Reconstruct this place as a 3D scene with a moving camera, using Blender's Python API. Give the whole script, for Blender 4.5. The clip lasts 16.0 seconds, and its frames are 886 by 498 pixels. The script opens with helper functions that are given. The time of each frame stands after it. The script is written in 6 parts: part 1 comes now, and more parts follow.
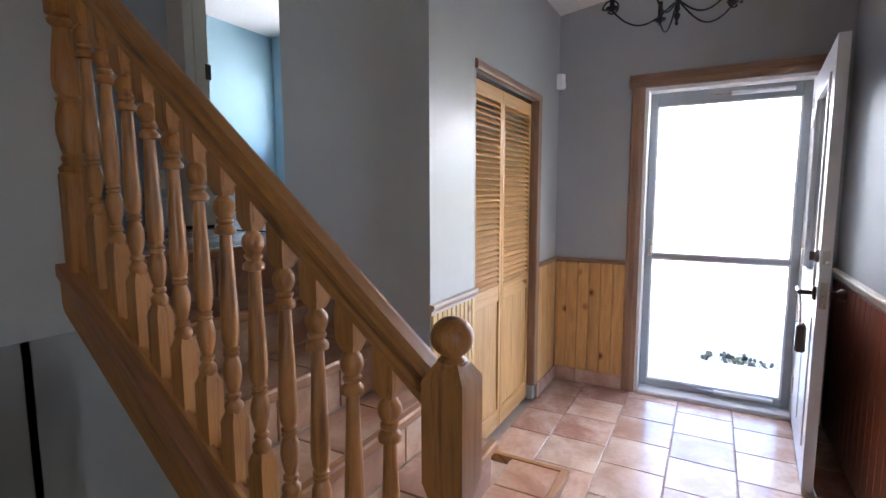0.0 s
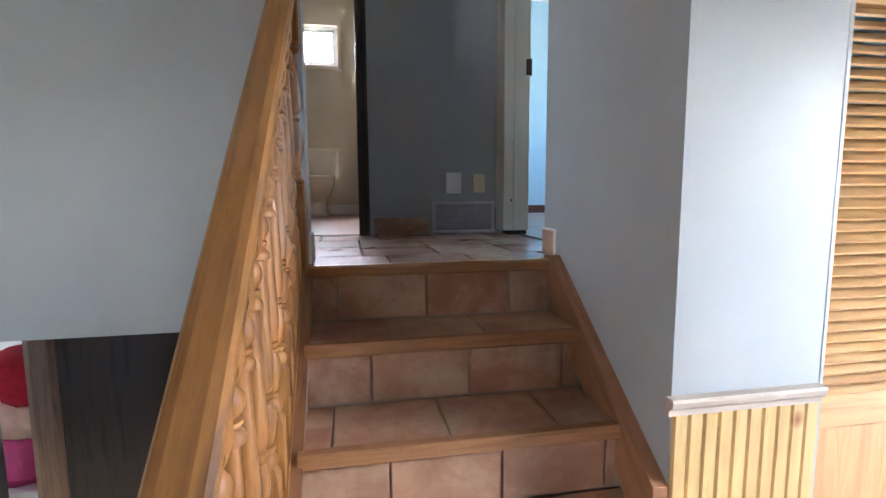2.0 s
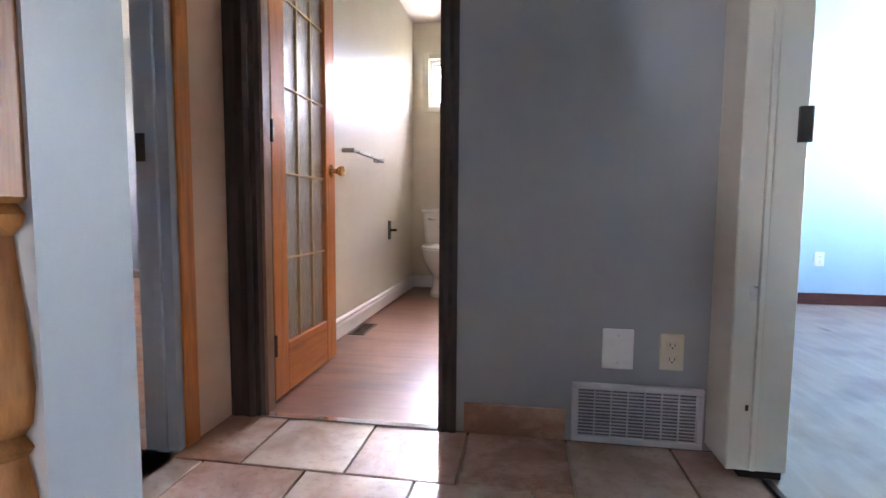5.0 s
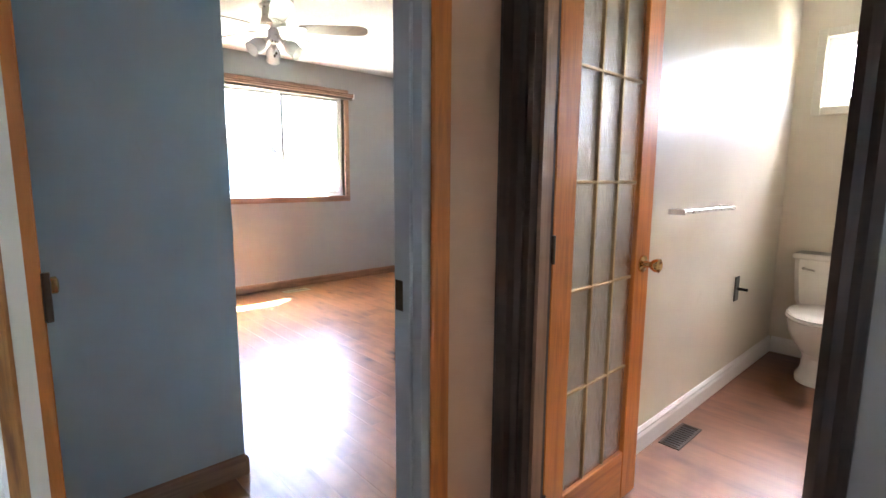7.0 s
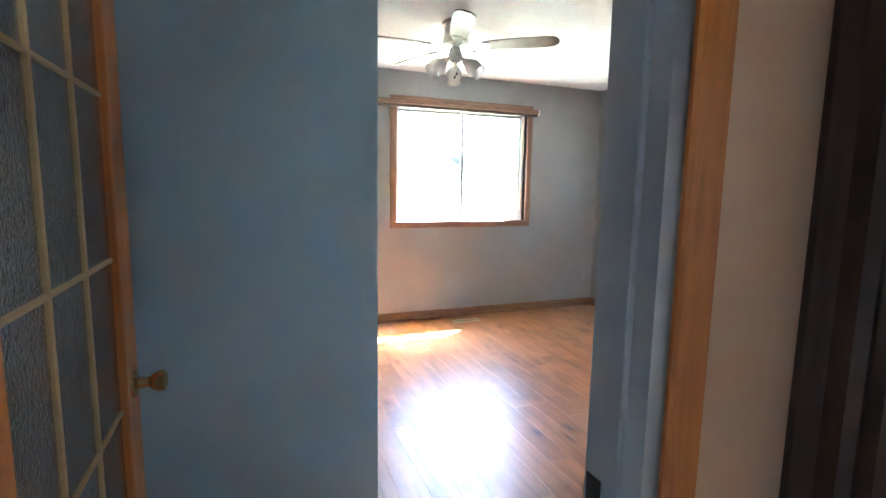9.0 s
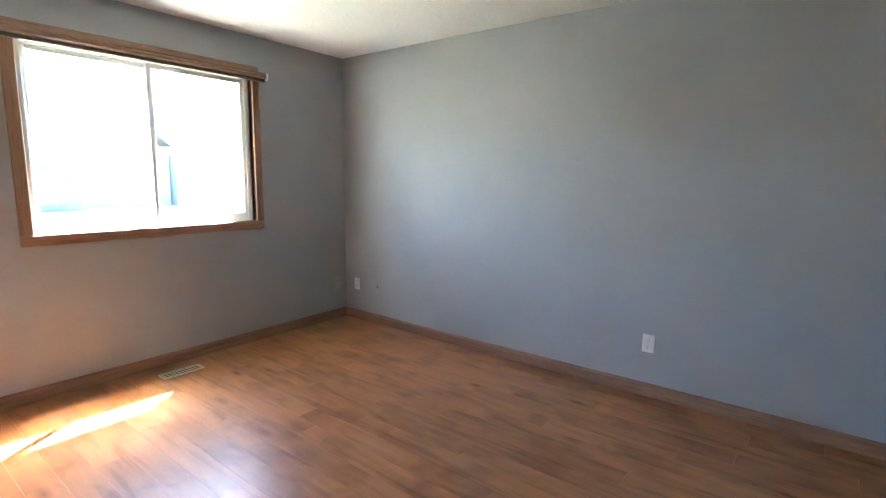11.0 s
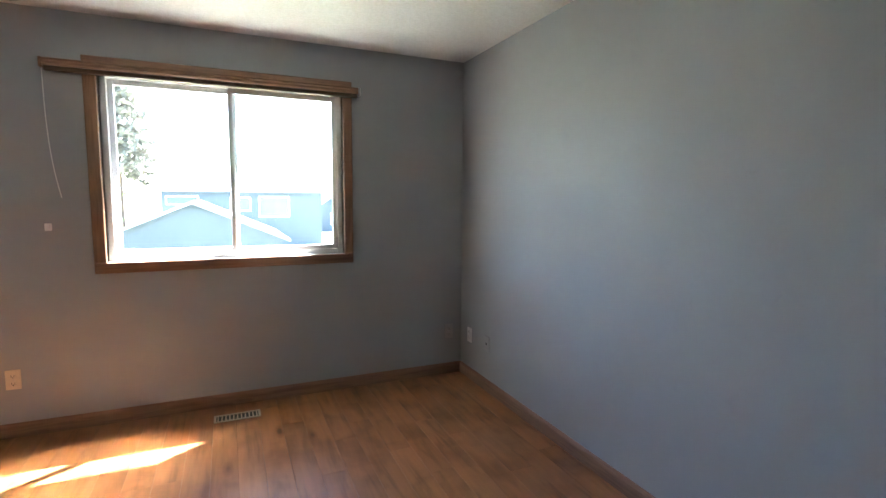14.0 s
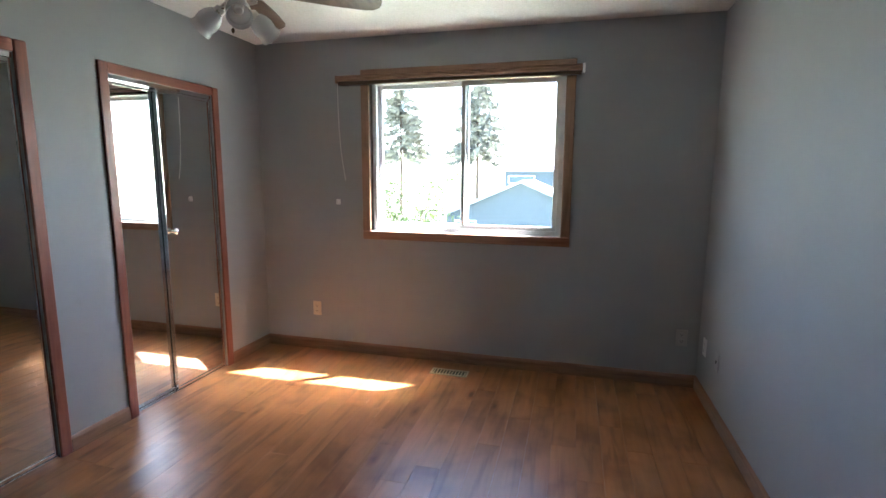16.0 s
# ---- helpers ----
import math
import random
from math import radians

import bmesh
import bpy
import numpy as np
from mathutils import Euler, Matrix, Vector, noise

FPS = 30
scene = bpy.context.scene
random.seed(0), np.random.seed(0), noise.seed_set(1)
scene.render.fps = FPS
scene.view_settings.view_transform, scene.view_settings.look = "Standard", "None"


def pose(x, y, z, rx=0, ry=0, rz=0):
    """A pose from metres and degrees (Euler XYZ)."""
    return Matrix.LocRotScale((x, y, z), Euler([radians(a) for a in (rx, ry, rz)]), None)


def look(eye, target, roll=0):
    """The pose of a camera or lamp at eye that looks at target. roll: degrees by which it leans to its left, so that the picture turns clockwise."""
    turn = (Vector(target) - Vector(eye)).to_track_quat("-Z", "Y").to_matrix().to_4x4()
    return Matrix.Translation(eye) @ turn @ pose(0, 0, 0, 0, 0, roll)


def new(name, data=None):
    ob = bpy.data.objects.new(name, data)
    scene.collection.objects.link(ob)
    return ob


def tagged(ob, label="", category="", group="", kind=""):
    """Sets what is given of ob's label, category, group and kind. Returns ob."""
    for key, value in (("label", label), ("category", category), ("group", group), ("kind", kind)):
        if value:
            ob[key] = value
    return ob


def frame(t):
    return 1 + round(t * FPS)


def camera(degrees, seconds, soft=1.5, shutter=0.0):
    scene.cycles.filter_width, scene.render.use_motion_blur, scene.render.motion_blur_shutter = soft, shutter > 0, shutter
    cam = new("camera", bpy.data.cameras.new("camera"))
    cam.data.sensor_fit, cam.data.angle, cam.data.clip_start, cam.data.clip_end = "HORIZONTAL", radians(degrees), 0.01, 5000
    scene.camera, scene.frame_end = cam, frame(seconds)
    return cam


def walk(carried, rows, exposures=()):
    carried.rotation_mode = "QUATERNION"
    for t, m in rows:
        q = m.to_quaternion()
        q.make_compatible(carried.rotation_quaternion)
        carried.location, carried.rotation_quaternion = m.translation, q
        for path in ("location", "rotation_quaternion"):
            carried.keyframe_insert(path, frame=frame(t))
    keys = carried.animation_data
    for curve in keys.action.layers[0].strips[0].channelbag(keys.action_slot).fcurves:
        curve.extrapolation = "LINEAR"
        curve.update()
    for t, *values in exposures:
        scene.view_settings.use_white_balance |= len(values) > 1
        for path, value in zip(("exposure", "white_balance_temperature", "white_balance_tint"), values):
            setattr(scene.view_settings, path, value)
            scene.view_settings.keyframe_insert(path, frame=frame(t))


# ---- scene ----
cam = camera(84.5, 16.0)
PATH = [
    (0, (-1.726, -1.673, 0.205), (0.015, -0.713, -0.014), -0.1),
    (0.5, (-1.429, -1.674, 0.21), (0.142, -0.454, 0.002), -0.1),
    (1, (-1.158, -1.672, 0.232), (0.086, -0.116, 0.054), 0.0),
    (1.5, (-0.937, -1.718, 0.255), (-0.146, 0.107, 0.047), 0.0),
    (1.6, (-0.898, -1.724, 0.252), (-0.204, 0.139, 0.039), 0.0),
    (2, (-0.754, -1.677, 0.246), (-0.389, 0.276, 0.016), -0.3),
    (2.5, (-0.599, -1.522, 0.264), (-0.476, 0.464, 0.064), -0.1),
    (3, (-0.471, -1.265, 0.263), (-0.505, 0.727, 0.087), -0.0),
    (3.5, (-0.434, -1.018, 0.306), (-0.591, 0.97, 0.152), 0.1),
    (4, (-0.448, -0.771, 0.441), (-0.661, 1.212, 0.294), 0.4),
    (4.2, (-0.445, -0.677, 0.499), (-0.67, 1.305, 0.349), 0.5),
    (6.3, (-0.493, 0.019, 1.09), (-1.436, 1.77, 0.877), 0.2),
    (6.5, (-0.505, 0.058, 1.144), (-1.615, 1.707, 0.919), 0.3),
    (7, (-0.551, 0.167, 1.191), (-2.015, 1.5, 0.908), 0.4),
    (7.5, (-0.579, 0.278, 1.308), (-2.293, 1.256, 0.983), 0.4),
    (8, (-0.683, 0.347, 1.356), (-2.53, 1.052, 1.055), 0.4),
    (8.2, (-0.686, 0.36, 1.341), (-2.564, 0.994, 1.071), 0.7),
    (10.3, (-1.831, 0.738, 1.362), (-3.356, 2.007, 1.107), 1.1),
    (10.5, (-1.893, 0.787, 1.36), (-3.315, 2.167, 1.094), 1.0),
    (11, (-1.986, 0.983, 1.366), (-3.189, 2.553, 1.072), 0.8),
    (11.5, (-2.026, 1.255, 1.362), (-3.084, 2.927, 1.066), 0.4),
    (12, (-2.026, 1.506, 1.399), (-3.057, 3.2, 1.137), 0.3),
    (12.5, (-2.035, 1.771, 1.384), (-3.245, 3.35, 1.173), 0.2),
    (13, (-2.09, 2.008, 1.416), (-3.526, 3.384, 1.21), 0.5),
    (13.5, (-2.104, 2.232, 1.406), (-3.759, 3.337, 1.213), 0.4),
    (14, (-2.122, 2.434, 1.391), (-3.943, 3.236, 1.185), 0.4),
    (14.5, (-2.134, 2.642, 1.421), (-4.067, 3.1, 1.186), 0.5),
    (15, (-2.089, 2.863, 1.4), (-4.074, 2.936, 1.162), 0.4),
    (15.5, (-2.077, 3.086, 1.405), (-4.042, 2.826, 1.136), 0.3),
    (16, (-2.093, 3.261, 1.42), (-4.005, 2.754, 1.122), 0.3),
]
EXPOSURES = [
    (0.0, 3.95, 6450, 21), (0.5, 3.8, 6700, 21), (1.0, 3.75, 6700, 21), (1.5, 4.35, 6500, 19), (2.0, 4.85, 6200, 18), (2.5, 5.0, 6250, 21),
    (3.5, 5.3, 6150, 25), (4.2, 5.45, 6100, 25), (6.3, 5.95, 6500, 21), (7.0, 5.95, 6400, 18), (8.2, 5.9, 5700, 12),
    (10.3, 5.3, 6000, 10), (11.0, 5.05, 6100, 10), (12.5, 4.68, 6200, 13), (14.5, 4.2, 6000, 10), (16.0, 4.0, 5850, 10),
]
walk(cam, [(t, look(eye, target, roll)) for t, eye, target, roll in PATH], EXPOSURES)
SKY, SUN = 0.15, 5.0
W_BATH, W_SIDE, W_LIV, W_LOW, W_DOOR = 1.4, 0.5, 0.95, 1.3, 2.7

# ---------------------------------------------------------------- light
SUN_WAY = Vector((0.466, -0.665, -1.0))
world = bpy.data.worlds.new("sky")
scene.world = world
world.use_nodes = True
wn = world.node_tree
sky = wn.nodes.new("ShaderNodeTexSky")
sky.sky_type, sky.sun_disc = "NISHITA", False
sky.sun_elevation, sky.sun_rotation = radians(50.9), radians(-35.0)
wn.nodes["Background"].inputs[1].default_value = SKY
wn.links.new(sky.outputs[0], wn.nodes["Background"].inputs[0])

sun = new("sun", bpy.data.lights.new("sun", "SUN"))
sun.data.energy, sun.data.angle, sun.data.color = SUN, radians(0.5), (1.0, 0.95, 0.88)
sun.matrix_world = look((0, 0, 0), SUN_WAY)


def window_light(name, eye, target, sx, sy, watts, color):
    """An area lamp that stands in for daylight at a seen or added opening."""
    lamp = new(name, bpy.data.lights.new(name, "AREA"))
    lamp.data.shape, lamp.data.size, lamp.data.size_y = "RECTANGLE", sx, sy
    lamp.data.energy, lamp.data.color = watts, color
    lamp.matrix_world = look(eye, target)
    return lamp


DAY = (0.92, 0.94, 1.0)
SKYLIGHT = (0.78, 0.86, 1.0)
window_light("daylight_bathroom", (-1.12, 4.45, 1.9), (-0.62, 3.2, 0.6), 0.45, 0.5, W_BATH, DAY).data.spread = radians(95)
# Unseen side room window, placed out of view to daylight the blue walls.
window_light("daylight_side_room", (3.55, 2.9, 1.4), (0.8, 3.3, 1.0), 1.5, 1.2, W_SIDE, DAY)
# Fill lamp in an added window behind the view; brightens stairs and closet wall.
window_light("fill_living_room", (-4.3, -5.12, 0.3), (1.5, -1.4, -0.1), 0.75, 1.0, W_LIV, DAY).data.spread = radians(86)
window_light("daylight_front_door", (2.50, -1.71, 0.98), (-0.6, -0.9, -0.3), 0.9, 0.5, W_DOOR, DAY).data.spread = radians(130)
# Fill lamp in an added, unseen window; a closed wall stands behind it.
window_light("fill_lower_bath", (-1.2, 3.9, -0.62), (-1.1, 1.6, -2.0), 0.5, 0.35, 0.4, DAY)
# Fill lamp in an added, unseen window; brightens the lower room with the bedding.
window_light("fill_lower_room", (-5.8, 2.4, -1.0), (-3.0, 2.3, -1.3), 0.8, 0.5, W_LOW, DAY)


# ---------------------------------------------------------------- materials
def nodes_of(name, rough=0.6, metal=0.0, spec=0.5):
    m = bpy.data.materials.new(name)
    m.use_nodes = True
    nt = m.node_tree
    b = nt.nodes["Principled BSDF"]
    b.inputs["Roughness"].default_value = rough
    b.inputs["Metallic"].default_value = metal
    b.inputs["Specular IOR Level"].default_value = spec
    return m, nt, b


def coords(nt, scale=(1, 1, 1), turn=(0, 0, 0), kind="Object"):
    tc = nt.nodes.new("ShaderNodeTexCoord")
    mp = nt.nodes.new("ShaderNodeMapping")
    mp.inputs["Scale"].default_value = scale
    mp.inputs["Rotation"].default_value = turn
    nt.links.new(tc.outputs[kind], mp.inputs[0])
    return mp.outputs[0]


def noise_tex(nt, vec, scale, detail=4.0, rough=0.55, distort=0.0):
    n = nt.nodes.new("ShaderNodeTexNoise")
    n.inputs["Scale"].default_value, n.inputs["Detail"].default_value = scale, detail
    n.inputs["Roughness"].default_value, n.inputs["Distortion"].default_value = rough, distort
    nt.links.new(vec, n.inputs["Vector"])
    return n.outputs[0]


def ramp(nt, fac, stops):
    r = nt.nodes.new("ShaderNodeValToRGB")
    while len(r.color_ramp.elements) < len(stops):
        r.color_ramp.elements.new(0.5)
    for e, (p, c) in zip(r.color_ramp.elements, stops):
        e.position, e.color = p, (*c, 1)
    nt.links.new(fac, r.inputs[0])
    return r.outputs[0]


def mix(nt, fac, a, b, mode="MIX"):
    n = nt.nodes.new("ShaderNodeMix")
    n.data_type, n.blend_type = "RGBA", mode
    for slot, v in ((0, fac), (6, a), (7, b)):
        if isinstance(v, (int, float)):
            n.inputs[slot].default_value = v
        elif isinstance(v, tuple):
            n.inputs[slot].default_value = (*v, 1)
        else:
            nt.links.new(v, n.inputs[slot])
    return n.outputs[2]


def bump(nt, b, height, strength=0.2, dist=0.01):
    n = nt.nodes.new("ShaderNodeBump")
    n.inputs["Strength"].default_value, n.inputs["Distance"].default_value = strength, dist
    nt.links.new(height, n.inputs["Height"])
    nt.links.new(n.outputs[0], b.inputs["Normal"])


def scaled(c, k):
    return tuple(min(1.0, v * k) for v in c)


def rough_map(nt, b, fac, lo, hi):
    m = nt.nodes.new("ShaderNodeMapRange")
    m.inputs[3].default_value, m.inputs[4].default_value = lo, hi
    nt.links.new(fac, m.inputs[0])
    nt.links.new(m.outputs[0], b.inputs["Roughness"])


def paint(name, color, rough=0.55, vary=0.05, grain=180.0, relief=0.12, spec=0.4):
    """Rolled wall paint: faint cloudy tone, roller stipple, scuffs."""
    m, nt, b = nodes_of(name, rough, 0, spec)
    v = coords(nt)
    cloud = noise_tex(nt, v, 1.7, 5, 0.6)
    col = ramp(nt, cloud, [(0.3, scaled(color, 1 - vary)), (0.7, scaled(color, 1 + vary))])
    scuff = ramp(nt, noise_tex(nt, v, 9.0, 6, 0.7, 0.6), [(0.62, (1, 1, 1)), (0.8, (0.93, 0.92, 0.9))])
    nt.links.new(mix(nt, 1.0, col, scuff, "MULTIPLY"), b.inputs["Base Color"])
    bump(nt, b, noise_tex(nt, v, grain, 2, 0.5), relief, 0.002)
    rough_map(nt, b, cloud, rough - 0.06, rough + 0.08)
    return m


def wood(name, dark, light, along="z", rough=0.35, stretch=14.0, scale=3.0, knots=0.0, relief=0.05, per_piece=0.12, coat=0.0, fleck=0.10, tilt=0.0):
    """Varnished timber whose grain runs along one axis; each piece has its own tone."""
    m, nt, b = nodes_of(name, rough)
    s = {"x": (1, stretch, stretch), "y": (stretch, 1, stretch), "z": (stretch, stretch, 1)}[along]
    info = nt.nodes.new("ShaderNodeObjectInfo")
    tc = nt.nodes.new("ShaderNodeTexCoord")
    shift = nt.nodes.new("ShaderNodeVectorMath")
    shift.operation = "MULTIPLY_ADD"
    nt.links.new(info.outputs["Random"], shift.inputs[0])
    shift.inputs[1].default_value = (7.0, 13.0, 5.0)
    nt.links.new(tc.outputs["Object"], shift.inputs[2])
    lean = nt.nodes.new("ShaderNodeMapping")
    lean.inputs["Rotation"].default_value = (tilt, 0, 0)
    nt.links.new(shift.outputs[0], lean.inputs[0])
    mp = nt.nodes.new("ShaderNodeMapping")
    mp.inputs["Scale"].default_value = s
    nt.links.new(lean.outputs[0], mp.inputs[0])
    grain = noise_tex(nt, mp.outputs[0], scale, 4, 0.55, 0.5)
    fine = noise_tex(nt, mp.outputs[0], scale * 9, 3, 0.6, 0.2)
    col = ramp(nt, grain, [(0.30, dark), (0.45, scaled(light, 0.86)), (0.55, light), (0.66, scaled(light, 0.72)), (0.80, light)])
    col = mix(nt, fleck, col, ramp(nt, fine, [(0.35, dark), (0.65, light)]))
    if knots:
        vor = nt.nodes.new("ShaderNodeTexVoronoi")
        vor.inputs["Scale"].default_value = knots
        kmap = nt.nodes.new("ShaderNodeMapping")
        kmap.inputs["Scale"].default_value = {"x": (0.8, 1, 1), "y": (1, 0.8, 1), "z": (1, 1, 0.8)}[along]
        nt.links.new(shift.outputs[0], kmap.inputs[0])
        nt.links.new(kmap.outputs[0], vor.inputs["Vector"])
        col = mix(nt, 1.0, col, ramp(nt, vor.outputs["Distance"], [(0.05, (0.22, 0.10, 0.05)), (0.085, (0.62, 0.42, 0.28)), (0.17, (1, 1, 1))]), "MULTIPLY")
    tone = ramp(nt, info.outputs["Random"], [(0.0, (1 - per_piece,) * 3), (1.0, (1 + 0.0,) * 3)])
    col = mix(nt, 1.0, col, tone, "MULTIPLY")
    nt.links.new(col, b.inputs["Base Color"])
    rough_map(nt, b, fine, rough - 0.07, rough + 0.12)
    bump(nt, b, fine, relief, 0.002)
    b.inputs["Coat Weight"].default_value = coat
    b.inputs["Coat Roughness"].default_value = 0.25
    return m


def laminate(name, dark, light, along, rough=0.24, vary=0.30):
    """Printed oak laminate: long soft figure, a few dark blotches, tone by plank."""
    m, nt, b = nodes_of(name, rough)
    info = nt.nodes.new("ShaderNodeObjectInfo")
    tc = nt.nodes.new("ShaderNodeTexCoord")
    shift = nt.nodes.new("ShaderNodeVectorMath")
    shift.operation = "MULTIPLY_ADD"
    nt.links.new(info.outputs["Random"], shift.inputs[0])
    shift.inputs[1].default_value = (19.0, 31.0, 7.0)
    nt.links.new(tc.outputs["Object"], shift.inputs[2])
    mp = nt.nodes.new("ShaderNodeMapping")
    mp.inputs["Scale"].default_value = (1, 9, 1) if along == "x" else (9, 1, 1)
    nt.links.new(shift.outputs[0], mp.inputs[0])
    figure = noise_tex(nt, mp.outputs[0], 2.0, 3, 0.5, 0.45)
    fine = noise_tex(nt, mp.outputs[0], 7.0, 2, 0.5, 0.1)
    blot = noise_tex(nt, shift.outputs[0], 3.4, 3, 0.5, 0.3)
    col = ramp(nt, figure, [(0.28, dark), (0.45, scaled(light, 0.80)), (0.72, light)])
    col = mix(nt, 0.08, col, ramp(nt, fine, [(0.35, dark), (0.65, light)]))
    col = mix(nt, 1.0, col, ramp(nt, blot, [(0.30, (0.60, 0.53, 0.50)), (0.52, (1, 1, 1))]), "MULTIPLY")
    col = mix(nt, 1.0, col, ramp(nt, info.outputs["Random"], [(0.0, (1 - vary, 1 - vary * 1.1, 1 - vary * 1.2)), (1.0, (1, 1, 1))]), "MULTIPLY")
    vor = nt.nodes.new("ShaderNodeTexVoronoi")
    vor.inputs["Scale"].default_value = 2.6
    kmap = nt.nodes.new("ShaderNodeMapping")
    kmap.inputs["Scale"].default_value = (0.55, 1.5, 1) if along == "x" else (1.5, 0.55, 1)
    nt.links.new(shift.outputs[0], kmap.inputs[0])
    nt.links.new(kmap.outputs[0], vor.inputs["Vector"])
    col = mix(nt, 1.0, col, ramp(nt, vor.outputs["Distance"], [(0.045, (0.30, 0.22, 0.18)), (0.075, (0.72, 0.62, 0.56)), (0.14, (1, 1, 1))]), "MULTIPLY")
    nt.links.new(col, b.inputs["Base Color"])
    rough_map(nt, b, blot, rough - 0.04, rough + 0.08)
    bump(nt, b, fine, 0.02, 0.002)
    return m


def stoneware(name, tones, rough=0.37):
    """Mottled glazed stoneware tile; tone changes from tile to tile and within a tile."""
    m, nt, b = nodes_of(name, rough, 0, 0.8)
    info = nt.nodes.new("ShaderNodeObjectInfo")
    tc = nt.nodes.new("ShaderNodeTexCoord")
    shift = nt.nodes.new("ShaderNodeVectorMath")
    shift.operation = "MULTIPLY_ADD"
    nt.links.new(info.outputs["Random"], shift.inputs[0])
    shift.inputs[1].default_value = (17.0, 23.0, 11.0)
    nt.links.new(tc.outputs["Object"], shift.inputs[2])
    big = noise_tex(nt, shift.outputs[0], 4.5, 6, 0.6, 0.4)
    small = noise_tex(nt, shift.outputs[0], 38.0, 6, 0.7, 0.2)
    base = ramp(nt, info.outputs["Random"], [(0.0, tones[0]), (0.35, tones[1]), (0.65, tones[2]), (1.0, tones[3])])
    cloud = ramp(nt, big, [(0.32, (0.66, 0.56, 0.50)), (0.5, (1, 1, 1)), (0.72, (1.0, 0.9, 0.8))])
    col = mix(nt, 0.75, base, mix(nt, 1.0, base, cloud, "MULTIPLY"))
    light = mix(nt, ramp(nt, mix(nt, 0.15, big, small), [(0.48, (0, 0, 0)), (0.66, (0.65, 0.65, 0.65))]), col, tones[4])
    speck = ramp(nt, small, [(0.30, (0.85, 0.80, 0.76)), (0.46, (1, 1, 1))])
    nt.links.new(mix(nt, 1.0, light, speck, "MULTIPLY"), b.inputs["Base Color"])
    rough_map(nt, b, small, rough - 0.04, rough + 0.11)
    bump(nt, b, mix(nt, 0.3, big, small), 0.11, 0.004)
    return m


def metal(name, color, rough=0.25):
    m, nt, b = nodes_of(name, rough, 1.0)
    v = coords(nt)
    n = noise_tex(nt, v, 60, 4)
    nt.links.new(ramp(nt, n, [(0.3, scaled(color, 0.88)), (0.7, color)]), b.inputs["Base Color"])
    rough_map(nt, b, n, max(0.02, rough - 0.06), rough + 0.08)
    return m


def plain(name, color, rough=0.4, spec=0.5, vary=0.06):
    m, nt, b = nodes_of(name, rough, 0, spec)
    v = coords(nt)
    n = noise_tex(nt, v, 14, 5)
    nt.links.new(ramp(nt, n, [(0.3, scaled(color, 1 - vary)), (0.7, scaled(color, 1 + vary))]), b.inputs["Base Color"])
    rough_map(nt, b, n, max(0.05, rough - 0.05), rough + 0.07)
    bump(nt, b, noise_tex(nt, v, 90, 3), 0.05, 0.002)
    return m


def clear_glass(name, rough=0.0, relief=0.0, grain=120.0, tint=(0.97, 1.0, 0.99)):
    m, nt, b = nodes_of(name, rough)
    b.inputs["Transmission Weight"].default_value = 1.0
    b.inputs["Base Color"].default_value = (*tint, 1)
    b.inputs["IOR"].default_value = 1.12 if not relief else 1.45
    if relief:
        v = coords(nt)
        bump(nt, b, noise_tex(nt, v, grain, 3, 0.6, 0.4), relief, 0.006)
    return m


def ceiling_mat():
    m, nt, b = nodes_of("stippled_ceiling", 0.9)
    v = coords(nt)
    b.inputs["Base Color"].default_value = (0.80, 0.79, 0.76, 1)
    n = noise_tex(nt, v, 70, 6, 0.75)
    nt.links.new(ramp(nt, n, [(0.3, (0.70, 0.69, 0.66)), (0.6, (0.83, 0.82, 0.80))]), b.inputs["Base Color"])
    bump(nt, b, n, 0.6, 0.012)
    return m


GREY = paint("grey_wall_paint", (0.345, 0.355, 0.36), 0.52, spec=0.28)
SLATE = paint("slate_blue_wall_paint", (0.41, 0.53, 0.60), 0.45)
PALE = paint("pale_wall_paint", (0.40, 0.415, 0.40), 0.40, spec=0.4)
BEIGE = paint("beige_wall_paint", (0.62, 0.56, 0.45), 0.38, spec=0.5)
BLUE = paint("sky_blue_wall_paint", (0.34, 0.52, 0.60), 0.5)
CREAM = paint("cream_gloss_paint", (0.62, 0.58, 0.49), 0.38, 0.08, 90)
WHITE = paint("white_gloss_paint", (0.80, 0.79, 0.77), 0.35, 0.03, 90)
CEIL = ceiling_mat()
OAK_Z = wood("golden_oak_upright", (0.155, 0.060, 0.018), (0.43, 0.180, 0.044), "z", 0.40, 16, 2.6, coat=0.08, fleck=0.22)
OAK_Y = wood("golden_oak_rail", (0.105, 0.042, 0.014), (0.42, 0.178, 0.045), "y", 0.40, 12, 2.4, coat=0.08, fleck=0.2, tilt=-0.68)
OAK_X = wood("golden_oak_nosing", (0.24, 0.10, 0.038), (0.41, 0.195, 0.08), "x", 0.40, 16, 2.6)
OAK_BROWN = wood("reddish_oak_skirting", (0.17, 0.068, 0.03), (0.36, 0.165, 0.075), "y", 0.36, 13, 2.4, tilt=-0.68)
CHERRY_DARK = wood("dark_cherry_baseboard", (0.06, 0.018, 0.014), (0.11, 0.032, 0.024), "x", 0.4, 14, 2.5)
PINE_Z = wood("knotty_pine_board", (0.50, 0.24, 0.075), (0.68, 0.38, 0.135), "z", 0.38, 10, 2.2, knots=5.5, per_piece=0.16)
PINE_DOOR = wood("clear_pine_upright", (0.47, 0.24, 0.085), (0.66, 0.38, 0.15), "z", 0.36, 12, 2.0, per_piece=0.08)
